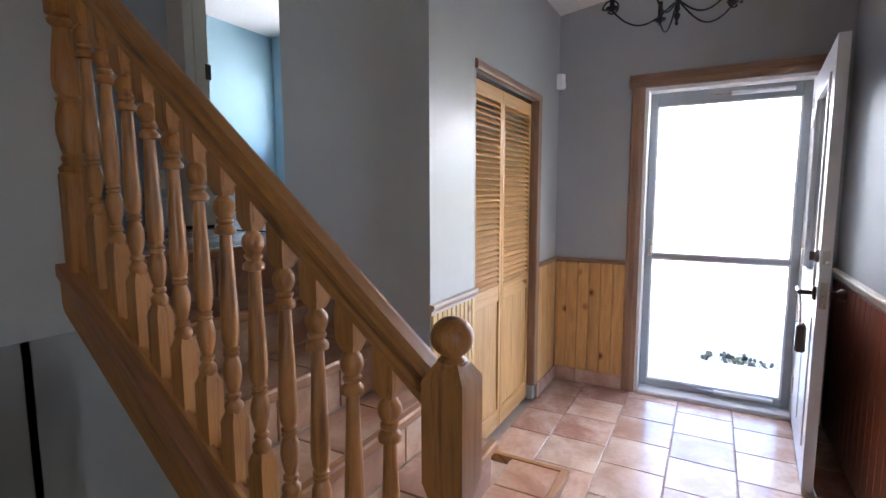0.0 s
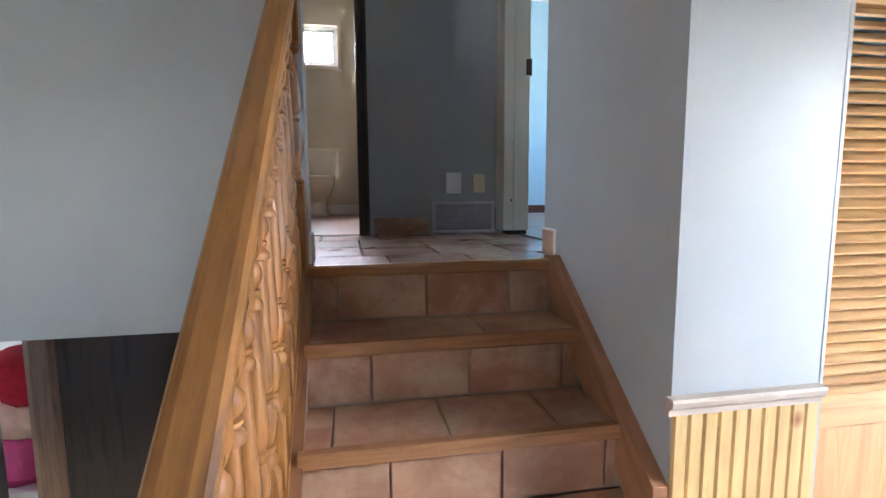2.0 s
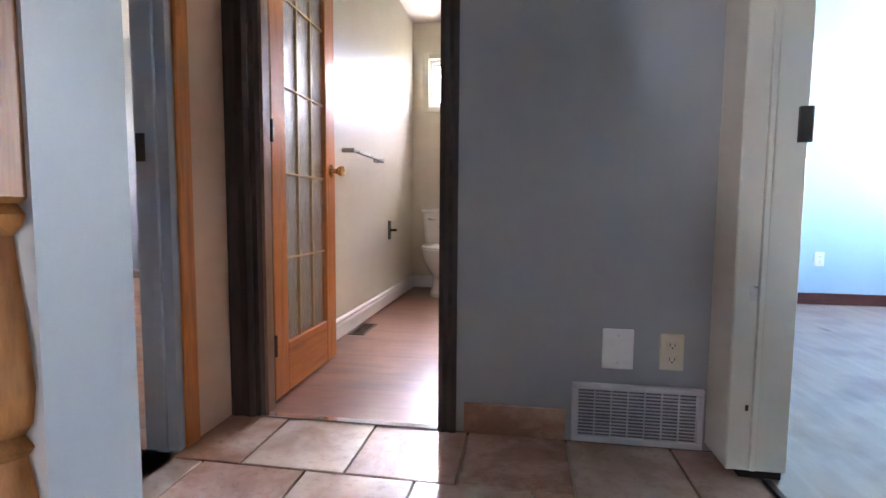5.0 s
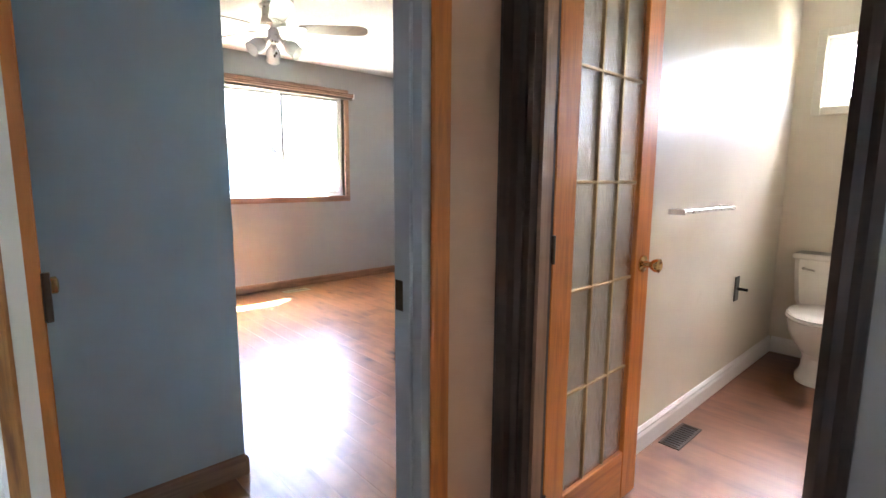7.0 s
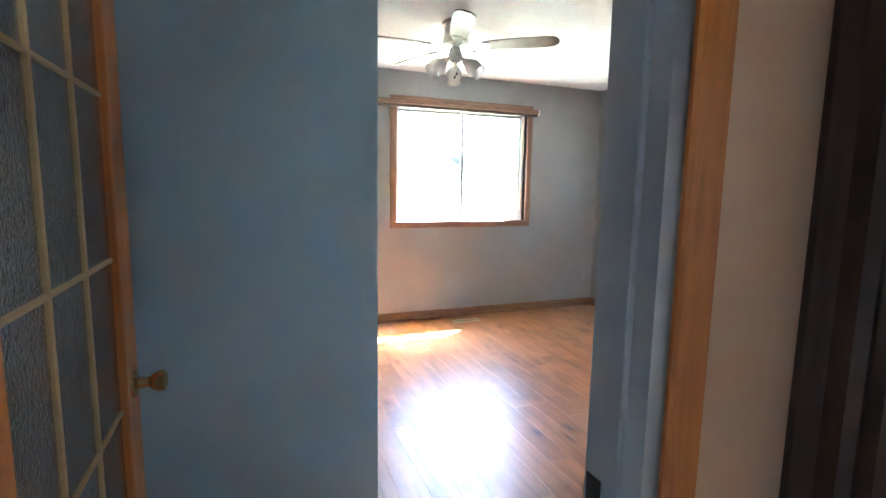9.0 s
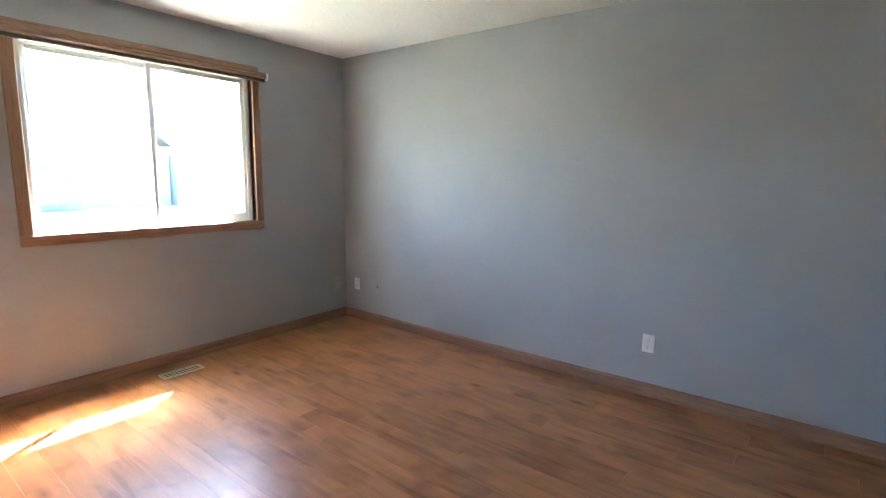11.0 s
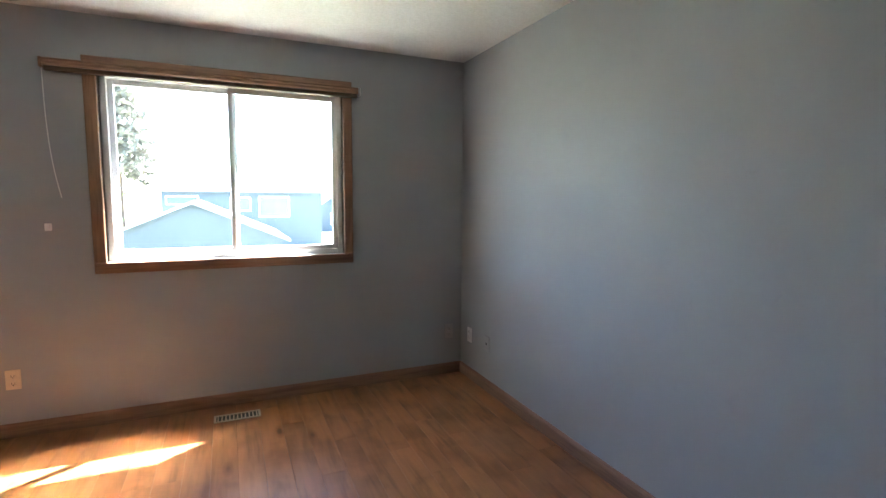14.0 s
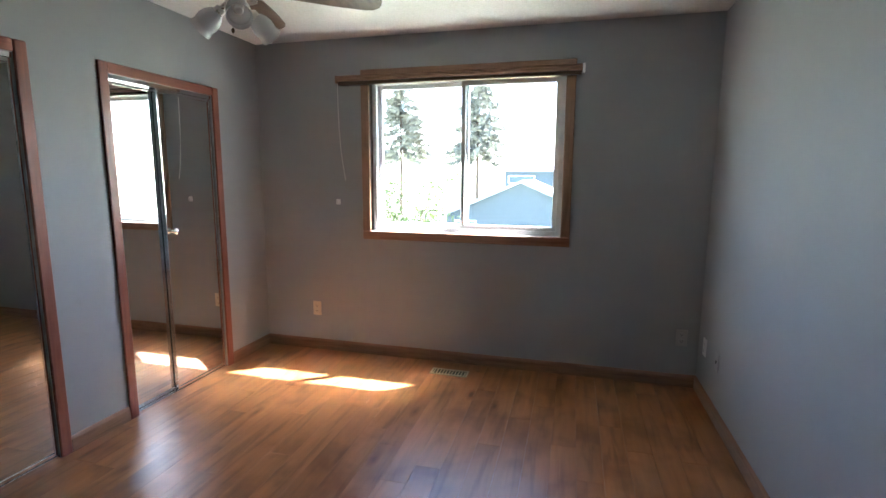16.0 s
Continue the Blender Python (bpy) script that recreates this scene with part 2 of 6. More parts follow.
PINE_X = wood("clear_pine_crosswise", (0.47, 0.24, 0.085), (0.66, 0.38, 0.15), "x", 0.36, 12, 2.0, per_piece=0.08)
FIR_Z = wood("orange_fir_upright", (0.42, 0.115, 0.018), (0.64, 0.205, 0.036), "z", 0.36, 14, 2.4, coat=0.06)
FIR_Y = wood("orange_fir_crosswise", (0.42, 0.115, 0.018), (0.64, 0.205, 0.036), "y", 0.36, 14, 2.4, coat=0.06)
TRIM_Z = wood("brown_casing_upright", (0.20, 0.105, 0.062), (0.31, 0.175, 0.108), "z", 0.42, 14, 2.5)
TRIM_Y = wood("brown_casing_along", (0.20, 0.105, 0.062), (0.31, 0.175, 0.108), "y", 0.42, 14, 2.5)
TRIM_X = wood("brown_casing_across", (0.20, 0.105, 0.062), (0.31, 0.175, 0.108), "x", 0.42, 14, 2.5)
RED_Z = wood("cherry_casing_upright", (0.17, 0.045, 0.028), (0.27, 0.085, 0.05), "z", 0.36, 14, 2.5)
RED_X = wood("cherry_casing_across", (0.17, 0.045, 0.028), (0.27, 0.085, 0.05), "x", 0.36, 14, 2.5)
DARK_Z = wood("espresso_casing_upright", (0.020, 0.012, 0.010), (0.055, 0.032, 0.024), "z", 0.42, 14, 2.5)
TILE = stoneware("terracotta_stoneware", [(0.30, 0.135, 0.08), (0.52, 0.32, 0.19), (0.40, 0.185, 0.105), (0.54, 0.385, 0.255), (0.63, 0.475, 0.33)])
TILE_GREY = stoneware("slate_stoneware", [(0.36, 0.205, 0.155), (0.56, 0.38, 0.29), (0.43, 0.25, 0.19), (0.57, 0.44, 0.35), (0.68, 0.56, 0.47)], 0.19)
GROUT = plain("grout", (0.40, 0.325, 0.26), 0.9)
LAMINATE = laminate("oak_laminate", (0.24, 0.094, 0.036), (0.49, 0.207, 0.084), "x", 0.32, 0.18)
LAM_BATH = laminate("walnut_laminate", (0.14, 0.05, 0.024), (0.27, 0.11, 0.052), "x", 0.32)
LAM_GREY = laminate("grey_laminate", (0.26, 0.21, 0.17), (0.36, 0.30, 0.25), "y", 0.34, 0.1)
CHROME = metal("polished_chrome", (0.86, 0.86, 0.87), 0.09)
NICKEL = metal("brushed_nickel", (0.62, 0.59, 0.55), 0.28)
BRASS = metal("aged_brass", (0.78, 0.52, 0.24), 0.2)
BAR = metal("dull_brass_bar", (0.55, 0.40, 0.22), 0.5)
BRONZE = metal("dark_bronze", (0.10, 0.075, 0.06), 0.38)
IRON = metal("black_iron", (0.03, 0.028, 0.027), 0.45)
ALU = paint("grey_storm_door_aluminium", (0.36, 0.40, 0.44), 0.35, 0.03, 60, spec=0.5)
STEEL_DOOR = paint("white_steel_door_paint", (0.74, 0.76, 0.80), 0.3, 0.02, 60)
VINYL = plain("white_vinyl", (0.80, 0.81, 0.82), 0.3)
IVORY = plain("ivory_plastic", (0.68, 0.60, 0.45), 0.3)
WHITE_PLASTIC = plain("white_plastic", (0.80, 0.80, 0.78), 0.3)
VENT_WHITE = plain("enamelled_vent_steel", (0.60, 0.585, 0.60), 0.4)
# Almond glaze with the warm lower-level light mixed into its colour.
WARM_LIT_ALMOND = plain("warm_lit_almond_porcelain", (0.68, 0.46, 0.24), 0.1, 0.6, 0.02)
PORCELAIN = plain("bone_porcelain", (0.84, 0.81, 0.74), 0.08, 0.6, 0.02)
BLACK = plain("black_plastic", (0.018, 0.018, 0.02), 0.4)
GLASS = clear_glass("window_glass")
FROST = clear_glass("pebbled_glass", 0.18, 0.45, 150.0, (0.97, 0.99, 0.98))
SHADE = clear_glass("seeded_lamp_glass", 0.25, 0.10, 60.0, (1.0, 1.0, 1.0))
SHADE.node_tree.nodes["Principled BSDF"].inputs["Transmission Weight"].default_value = 0.55
mirror_m, _, _b = nodes_of("mirror_silver", 0.0, 1.0)
_b.inputs["Base Color"].default_value = (0.80, 0.83, 0.82, 1)
MIRROR = mirror_m
CLOTH_RED = plain("red_cloth", (0.42, 0.02, 0.04), 0.9, 0.2, 0.2)
CLOTH_PINK = plain("magenta_cloth", (0.42, 0.05, 0.16), 0.8, 0.2, 0.15)
CLOTH_PALE = plain("pale_pink_cloth", (0.62, 0.42, 0.34), 0.9, 0.2, 0.15)
RUST = wood("rust_panelling", (0.32, 0.09, 0.035), (0.50, 0.16, 0.06), "x", 0.5, 8, 2.0)


# ---------------------------------------------------------------- builders
def thing(name, label, category, at=(0, 0, 0), group="", kind=""):
    e = new(name)
    e.empty_display_size = 0.05
    e.location = at
    return tagged(e, label, category, group, kind)


def finish(name, bm, material, smooth=False):
    me = bpy.data.meshes.new(name)
    bmesh.ops.recalc_face_normals(bm, faces=bm.faces[:])
    bm.to_mesh(me)
    bm.free()
    me.materials.append(material)
    if smooth:
        me.shade_smooth()
        me.set_sharp_from_angle(angle=radians(38))
    return new(name, me)


def part(name, bm, material, parent, label="", smooth=False):
    """One mesh under a thing; its shape is given in world places."""
    ob = finish(name, bm, material, smooth)
    ob.parent = parent
    off = Vector((0, 0, 0)) if parent.parent else Vector(parent.location)
    ob.matrix_parent_inverse = Matrix.Translation(-off)
    return tagged(ob, label) if label else ob


def single(name, bm, material, label, category, group="", kind="", smooth=False):
    return tagged(finish(name, bm, material, smooth), label, category, group, kind)


def box(bm, x0, x1, y0, y1, z0, z1, bevel=0.0):
    m = Matrix.Translation(((x0 + x1) / 2, (y0 + y1) / 2, (z0 + z1) / 2)) @ Matrix.Diagonal((abs(x1 - x0), abs(y1 - y0), abs(z1 - z0), 1))
    made = bmesh.ops.create_cube(bm, size=1, matrix=m)
    if bevel:
        edges = list({e for v in made["verts"] for e in v.link_edges})
        bmesh.ops.bevel(bm, geom=edges, offset=bevel, segments=1, affect="EDGES")
    return bm


def B(*a, bevel=0.0):
    return box(bmesh.new(), *a, bevel=bevel)


def prism(bm, outline, axis, a, b):
    """A flat outline drawn out along an axis. The outline's two numbers follow the other two axes in order."""
    def at(p, v):
        return {"x": (v, p[0], p[1]), "y": (p[0], v, p[1]), "z": (p[0], p[1], v)}[axis]
    lo = [bm.verts.new(at(p, a)) for p in outline]
    hi = [bm.verts.new(at(p, b)) for p in outline]
    n = len(outline)
    bm.faces.new(lo)
    bm.faces.new(hi[::-1])
    for i in range(n):
        bm.faces.new((lo[i], lo[(i + 1) % n], hi[(i + 1) % n], hi[i]))
    return bm


def turned(bm, profile, x=0.0, y=0.0, z=0.0, steps=20, caps=True):
    """A lathe shape from (radius, height) pairs round an upright axis."""
    rings = []
    for r, h in profile:
        rings.append([bm.verts.new((x + r * math.cos(2 * math.pi * i / steps), y + r * math.sin(2 * math.pi * i / steps), z + h)) for i in range(steps)])
    for a, b in zip(rings, rings[1:]):
        for i in range(steps):
            bm.faces.new((a[i], a[(i + 1) % steps], b[(i + 1) % steps], b[i]))
    if caps:
        bm.faces.new(rings[0][::-1])
        bm.faces.new(rings[-1])
    return bm


def rod(bm, p, q, r, steps=10):
    """A round bar between two places."""
    p, q = Vector(p), Vector(q)
    d = q - p
    m = Matrix.Translation((p + q) / 2) @ d.to_track_quat("Z", "Y").to_matrix().to_4x4()
    bmesh.ops.create_cone(bm, cap_ends=True, segments=steps, radius1=r, radius2=r, depth=d.length, matrix=m)
    return bm


def moved(bm, m):
    bmesh.ops.transform(bm, matrix=m, verts=bm.verts[:])
    return bm


def wall(name, x0, x1, y0, y1, z0, z1, material, label, holes=(), along="x"):
    """A wall with openings (from, to, bottom, top) along its run."""
    bm = bmesh.new()
    a0, a1 = (x0, x1) if along == "x" else (y0, y1)

    def slab(p, q, lo, hi):
        if q - p > 1e-4 and hi - lo > 1e-4:
            box(bm, *((p, q, y0, y1) if along == "x" else (x0, x1, p, q)), lo, hi)
    at = a0
    for p, q, lo, hi in sorted(holes):
        slab(at, p, z0, z1)
        slab(p, q, z0, lo)
        slab(p, q, hi, z1)
        at = q
    slab(at, a1, z0, z1)
    return tagged(finish(name, bm, material), label, "wall", kind="structure")

# ---------------------------------------------------------------- large structure
F0, CEIL_Z, LOW = -1.18, 2.42, -2.30
HALL_Y, END_X = 1.19, -1.465
DOOR_X, CL_Y = 1.845, -0.66
BED_W, BED_N, CLOS_Y, BLUE_X = -5.578, 4.118, 0.815, -2.45
BATH_W, BATH_N = -1.465, 4.14

# bedroom
wall("wall_bedroom_west", BED_W - 0.16, BED_W, 0.0, BED_N + 0.12, -0.3, CEIL_Z + 0.1, GREY, "grey painted bedroom wall with one wide window", [(1.765, 3.185, 0.995, 2.12)], "y")
wall("wall_bedroom_north", BED_W, -1.55, BED_N, BED_N + 0.12, -0.3, CEIL_Z + 0.1, GREY, "long blank grey painted bedroom wall")
wall("wall_bedroom_east", -1.55, END_X + 0.02, 0.116, HALL_Y + 0.12, -0.14, CEIL_Z + 0.1, GREY, "grey painted wall with the bedroom doorway", [(0.16, 0.93, 0.0, 2.05)], "y")
wall("wall_bedroom_northeast", -1.55, -1.50, HALL_Y + 0.12, BED_N + 0.2, -0.14, CEIL_Z + 0.1, GREY, "grey painted bedroom wall beside the doorway", (), "y")
wall("wall_closet_front", BED_W, BLUE_X - 0.10, CLOS_Y - 0.10, CLOS_Y, 0, CEIL_Z, GREY, "grey painted wall round two mirrored closets", [(-5.045, -4.26, 0, 1.955), (-3.80, -2.69, 0, 1.955)])
wall("wall_closet_end", BLUE_X - 0.10, BLUE_X, 0.15, CLOS_Y, 0, CEIL_Z, SLATE, "slate blue painted end wall of the closet block", (), "y")
wall("wall_closet_back", BED_W, -1.55, 0.116, 0.15, -0.1, CEIL_Z, GREY, "grey painted back wall of the closets")
single("ceiling", B(BED_W, -1.55, 0.10, BED_N, CEIL_Z, CEIL_Z + 0.08), CEIL, "white stippled bedroom ceiling", "ceiling", kind="structure")

# upper hall
wall("wall_stairwell_north", -3.2, -0.97, 0.04, 0.115, -0.212, CEIL_Z + 0.3, PALE, "pale grey satin wall above the lower flight")
wall("wall_hall_south", END_X + 0.02, -0.97, 0.115, 0.12, 0, CEIL_Z, PALE, "pale painted hall wall by the bedroom door")
wall("wall_hall_pier", -0.97, -0.90, 0.04, 0.155, -0.212, CEIL_Z + 0.3, PALE, "pale painted pier at the head of the stairs")
wall("wall_hall_north", END_X + 0.02, 0.26, HALL_Y, HALL_Y + 0.12, 0, CEIL_Z, GREY, "grey painted hall wall with the bathroom doorway", [(-1.36, -0.692, 0.0, 2.05)])
wall("wall_side_room_door", 0.10, 0.22, 0.155, HALL_Y, 2.05, CEIL_Z, GREY, "grey painted wall over the side room doorway", (), "y")
wall("wall_stairs_east", 0.0, 0.12, CL_Y, 0.155, -1.3, CEIL_Z + 0.3, PALE, "pale grey wall beside the tiled stairs", (), "y")
single("ceiling_hall", B(END_X, 0.26, -0.05, HALL_Y, CEIL_Z, CEIL_Z + 0.20), CEIL, "white stippled hall ceiling", "ceiling", kind="structure")

# bathroom
wall("wall_bathroom_west", -1.50, BATH_W, HALL_Y + 0.12, BATH_N, 0, CEIL_Z, BEIGE, "beige painted bathroom wall with a towel bar", (), "y")
wall("wall_bathroom_north", -1.50, 0.30, BATH_N, 4.36, -0.2, CEIL_Z, BEIGE, "beige painted bathroom wall with a small window", [(-1.313, -0.861, 1.665, 2.097)])
wall("wall_bathroom_east", 0.15, 0.26, HALL_Y + 0.12, BATH_N, -0.2, CEIL_Z, BEIGE, "beige painted bathroom wall", (), "y")
wall("wall_bathroom_south", -0.692, 0.15, HALL_Y + 0.12, HALL_Y + 0.135, 0, CEIL_Z, BEIGE, "beige painted bathroom wall beside its doorway")
single("ceiling_bathroom", B(-1.50, 0.2, HALL_Y + 0.12, 4.36, CEIL_Z, CEIL_Z + 0.08), CEIL, "white bathroom ceiling", "ceiling", kind="structure")

# side room
wall("wall_side_room_north", 0.26, 3.5, 3.92, 4.04, -0.2, CEIL_Z, BLUE, "sky blue painted side room wall")
wall("wall_side_room_west", 0.26, 0.275, HALL_Y + 0.12, 3.92, 0, CEIL_Z, BLUE, "sky blue painted side room wall", (), "y")
wall("wall_side_room_east", 3.4, 3.5, -0.6, 3.92, -0.2, CEIL_Z, BLUE, "sky blue painted side room wall with an unseen window", [(2.1, 3.7, 0.8, 2.0)], "y")
wall("wall_side_room_south", 0.12, 3.4, -0.55, -0.45, -0.2, CEIL_Z, BLUE, "sky blue painted side room wall")
single("ceiling_side_room", B(0.26, 3.4, -0.45, 3.92, CEIL_Z, CEIL_Z + 0.08), CEIL, "white side room ceiling", "ceiling", kind="structure")
single("floor_side_room", B(0.215, 3.4, -0.45, 3.92, -0.06, 0.0), LAM_GREY, "greyish laminate floor of the side room", "floor", kind="structure")

# entry
wall("wall_closet_entry", 0.12, DOOR_X, CL_Y, CL_Y + 0.12, F0, 2.6, PALE, "grey painted entry wall with louvred closet doors", [(0.435, 1.36, F0, 0.80)])
wall("wall_front", DOOR_X, DOOR_X + 0.15, -5.2, CL_Y + 0.12, F0 - 0.3, 2.6, GREY, "grey painted wall with the front doorway", [(-2.185, -1.245, F0, 0.908)], "y")
wall("wall_entry_south", 0.45, DOOR_X, -2.44, -2.32, F0, 2.6, GREY, "grey painted entry wall behind the open door")
# Unseen walls; their windows are added to let light reach the entry.
wall("wall_living_south", -5.0, DOOR_X, -5.2, -5.1, F0 - 0.3, 2.6, PALE, "unseen pale living room wall with one added window", [(-4.7, -3.9, F0 + 1.0, F0 + 2.1)])
wall("wall_living_west", -5.0, -4.9, -5.1, 0.115, F0 - 0.3, 2.6, PALE, "unseen pale living room wall with an added window", [(-3.4, -2.8, F0 + 1.2, F0 + 2.0)], "y")
wall("wall_living_north", -4.9, -3.2, 0.04, 0.115, F0 - 0.3, 2.6, PALE, "pale living room wall")
bm = bmesh.new()
prism(bm, [(CL_Y + 0.1, 1.45), (-5.2, 2.13), (-5.2, 2.2), (CL_Y + 0.1, 1.52)], "x", 0.62, DOOR_X + 0.1)
box(bm, 0.56, 0.62, -5.2, CL_Y + 0.1, 1.45, 2.6)
box(bm, -5.0, 0.56, -5.2, 0.0, 2.5, 2.6)
single("ceiling_entry", bm, CEIL, "white sloping entry ceiling", "ceiling", kind="structure")
single("floor_entry_bed", B(-0.90, DOOR_X, -5.1, CL_Y + 0.12, F0 - 0.1, F0 - 0.012), GROUT, "grout bed of the entry tiles", "floor", kind="structure")
single("floor_living", B(-4.9, -0.90, -5.1, -1.22, F0 - 0.1, F0 - 0.004), LAMINATE, "oak laminate living room floor", "floor", kind="structure")

# lower level, seen past the balusters
wall("wall_lower_west", -2.06, -1.95, -1.22, 0.16, LOW, -0.22, PALE, "pale wall beside the lower flight", (), "y")
wall("wall_lower_partition", -5.6, -0.6, 1.0, 1.10, LOW, -0.212, PALE, "pale lower wall with two doorways", [(-3.1, -2.34, LOW, -0.25), (-1.29, -0.75, LOW, -0.25)])
wall("wall_lower_east", -0.75, -0.65, 0.16, 3.7, LOW, -0.212, PALE, "pale lower corridor wall", (), "y")
wall("wall_lower_north", -5.6, -0.6, 3.70, 3.80, LOW, -0.212, WHITE, "white lower room wall", [(-1.5, -0.9, -0.85, -0.4)])
wall("wall_lower_far_west", -5.75, -5.6, 1.0, 3.8, LOW, -0.212, WHITE, "white lower room wall with an added unseen window", [(2.0, 2.8, -1.25, -0.75)], "y")
wall("wall_lower_between", -1.75, -1.65, 1.10, 3.7, LOW, -0.212, PALE, "pale partition between the lower rooms", (), "y")
single("panelling_lower", B(-1.65, -0.75, 3.64, 3.70, LOW, -1.25), RUST, "rust brown panelling behind the lower toilet", "wall panelling", kind="structure")
# Near-black floor: the dimness of the lower level is put in its colour.
single("floor_lower", B(-5.6, -0.65, -0.2, 3.8, LOW - 0.08, LOW), plain("dim_lower_floor", (0.05, 0.04, 0.045), 0.6), "lower level floor with the dimness put in its colour", "floor", kind="structure")
single("ceiling_lower", B(-5.6, -0.91, 0.12, 3.8, -0.212, -0.14), CEIL, "white lower level ceiling", "ceiling", kind="structure")
# Dark panel that closes the span between the two lower casings.
single("door_lower", B(-2.2, -1.45, 0.955, 0.995, LOW, -0.27, bevel=0.004), DARK_Z, "dark panel between the lower casings", "door", kind="structure")
for n, (a, b, m) in enumerate(((-2.34, -2.20, TRIM_Z), (-1.40, -1.29, FIR_Z))):
    single("trim_lower_casing", prism(bmesh.new(), [(a, 1.0), (a, 0.955), (a + 0.03, 0.94), (b - 0.03, 0.94), (b, 0.955), (b, 1.0)], "z", LOW, -0.26), m, "upright casing of a lower doorway", "trim", kind="structure")
bm = bmesh.new()
for i in range(6):
    box(bm, -1.95, -1.0, -1.22 + 0.22 * i, -1.0 + 0.22 * i, LOW, F0 - 0.187 * (i + 1))
# Near-black steps: the stairwell's dimness is put in their colour.
single("lower_stairs", bm, plain("dim_stair_carpet", (0.06, 0.05, 0.05), 0.95), "carpeted flight down to the lower level, dimness put in its colour", "stairs", kind="structure")

# floors of the upper level
single("floor_hall_bed", box(B(-0.899, 0.215, 0.03, HALL_Y, -0.08, -0.012), END_X + 0.02, -0.899, 0.12, HALL_Y, -0.08, -0.012), GROUT, "grout bed of the hall tiles", "floor", kind="structure")
single("floor_bathroom", B(-1.50, 0.2, HALL_Y, BATH_N, -0.08, 0.0), LAM_BATH, "brown laminate bathroom floor", "floor", kind="structure")
bed_floor = single("floor_bedroom", B(BED_W, -1.55, 0.117, BED_N, -0.08, -0.010), plain("underlay", (0.10, 0.05, 0.03), 0.9), "oak laminate plank bedroom floor", "floor", kind="structure")

# ---------------------------------------------------------------- the stairs
STEP_Y = (0.0, -0.255, -0.51, -0.745, -0.955, -1.185)
STEP_Z = tuple(F0 * i / 6 for i in range(6))
stairs = thing("tiled_stairs", "short flight of terracotta tiled stairs with oak nosings", "stairs", (-0.45, -0.6, F0), kind="structure")
for i in range(6):
    x1 = (0.0, 0.0, 0.0, 0.0 if i != 3 else 0.03, 0.03, 0.27)[i] - (0.001 if i < 4 else 0)
    back = 0.04 if i == 0 else STEP_Y[i - 1] + 0.03
    part("step", B(-0.90, x1, STEP_Y[i] + 0.032, back, F0, STEP_Z[i] - 0.011), GROUT, stairs)
    bm = bmesh.new()
    y, z = STEP_Y[i], STEP_Z[i]
    prism(bm, [(y + 0.03, z - 0.04), (y + 0.003, z - 0.04), (y - 0.002, z - 0.034), (y - 0.002, z - 0.008), (y + 0.004, z + 0.001), (y + 0.03, z + 0.001)], "x", -0.90, x1 if i != 5 else 0.29)
    part("nosing", bm, OAK_X, stairs, "oak stair nosing")
part("side_edging", B(0.265, 0.29, STEP_Y[5] + 0.03, -0.67, STEP_Z[5] - 0.04, STEP_Z[5] + 0.001, bevel=0.003), OAK_Y, stairs)


def tile_piece(parent, material, x0, x1, y0, y1, z0, z1):
    bm = B(x0, x1, y0, y1, z0, z1)
    top = [e for e in bm.edges]
    bmesh.ops.bevel(bm, geom=top, offset=0.0022, segments=1, affect="EDGES")
    return part("tile", bm, material, parent)


G = 0.003
RISER_JOINTS = ((-0.90, -0.805, -0.498, -0.19, -0.035), (-0.90, -0.708, -0.401, -0.091, -0.035), (-0.90, -0.673, -0.373, -0.07, -0.035),
                (-0.90, -0.60, -0.29, 0.02), (-0.90, -0.78, -0.47, -0.16, 0.025), (-0.90, -0.66, -0.35, -0.04, 0.262))
TREAD_JOINTS = (None, (-0.90, -0.655, -0.345, -0.035), (-0.90, -0.82, -0.51, -0.207, -0.035), (-0.90, -0.62, -0.31, 0.0, 0.02), (-0.90, -0.75, -0.44, -0.13, 0.025), (-0.90, -0.58, -0.27, 0.04, 0.262))
for i, js in enumerate(RISER_JOINTS):
    lo = STEP_Z[i + 1] if i < 5 else F0
    for a, b in zip(js, js[1:]):
        if b - a > 0.02:
            tile_piece(stairs, TILE, a + G, b - G, STEP_Y[i] + 0.022, STEP_Y[i] + 0.034, lo + 0.004, STEP_Z[i] - 0.041)
for i in range(1, 6):
    js = TREAD_JOINTS[i]
    for a, b in zip(js, js[1:]):
        if b - a > 0.02:
            tile_piece(stairs, TILE, a + G, b - G, STEP_Y[i] + 0.032, STEP_Y[i - 1] + 0.02, STEP_Z[i] - 0.012, STEP_Z[i])

SLOPE = 0.765


def shoe_z(y):
    return -0.028 + SLOPE * y


# skirting board along the wall
bm = bmesh.new()
prism(bm, [(0.06, -0.02), (0.06, 0.0), (0.03, 0.014), (0.0, 0.014), (-0.666, -0.480), (-0.666, -0.59), (-0.60, -0.62), (0.0, -0.16)], "x", -0.042, -0.001)
part("skirting_board", bm, OAK_BROWN, stairs, "sloping oak skirting board")

# ---------------------------------------------------------------- balustrade
rail = thing("stair_railing", "golden oak stair railing with turned balusters and ball newel", "railing", (-0.95, -1.25, F0), kind="")
lo_y, hi_y = -1.215, 0.05
bm = bmesh.new()
prism(bm, [(lo_y, F0), (lo_y, shoe_z(lo_y) - 0.035), (hi_y, shoe_z(hi_y) - 0.035), (hi_y, F0)], "x", -0.985, -0.901)
part("knee_wall", bm, PALE, rail, "pale painted knee wall under the balusters")
bm = bmesh.new()
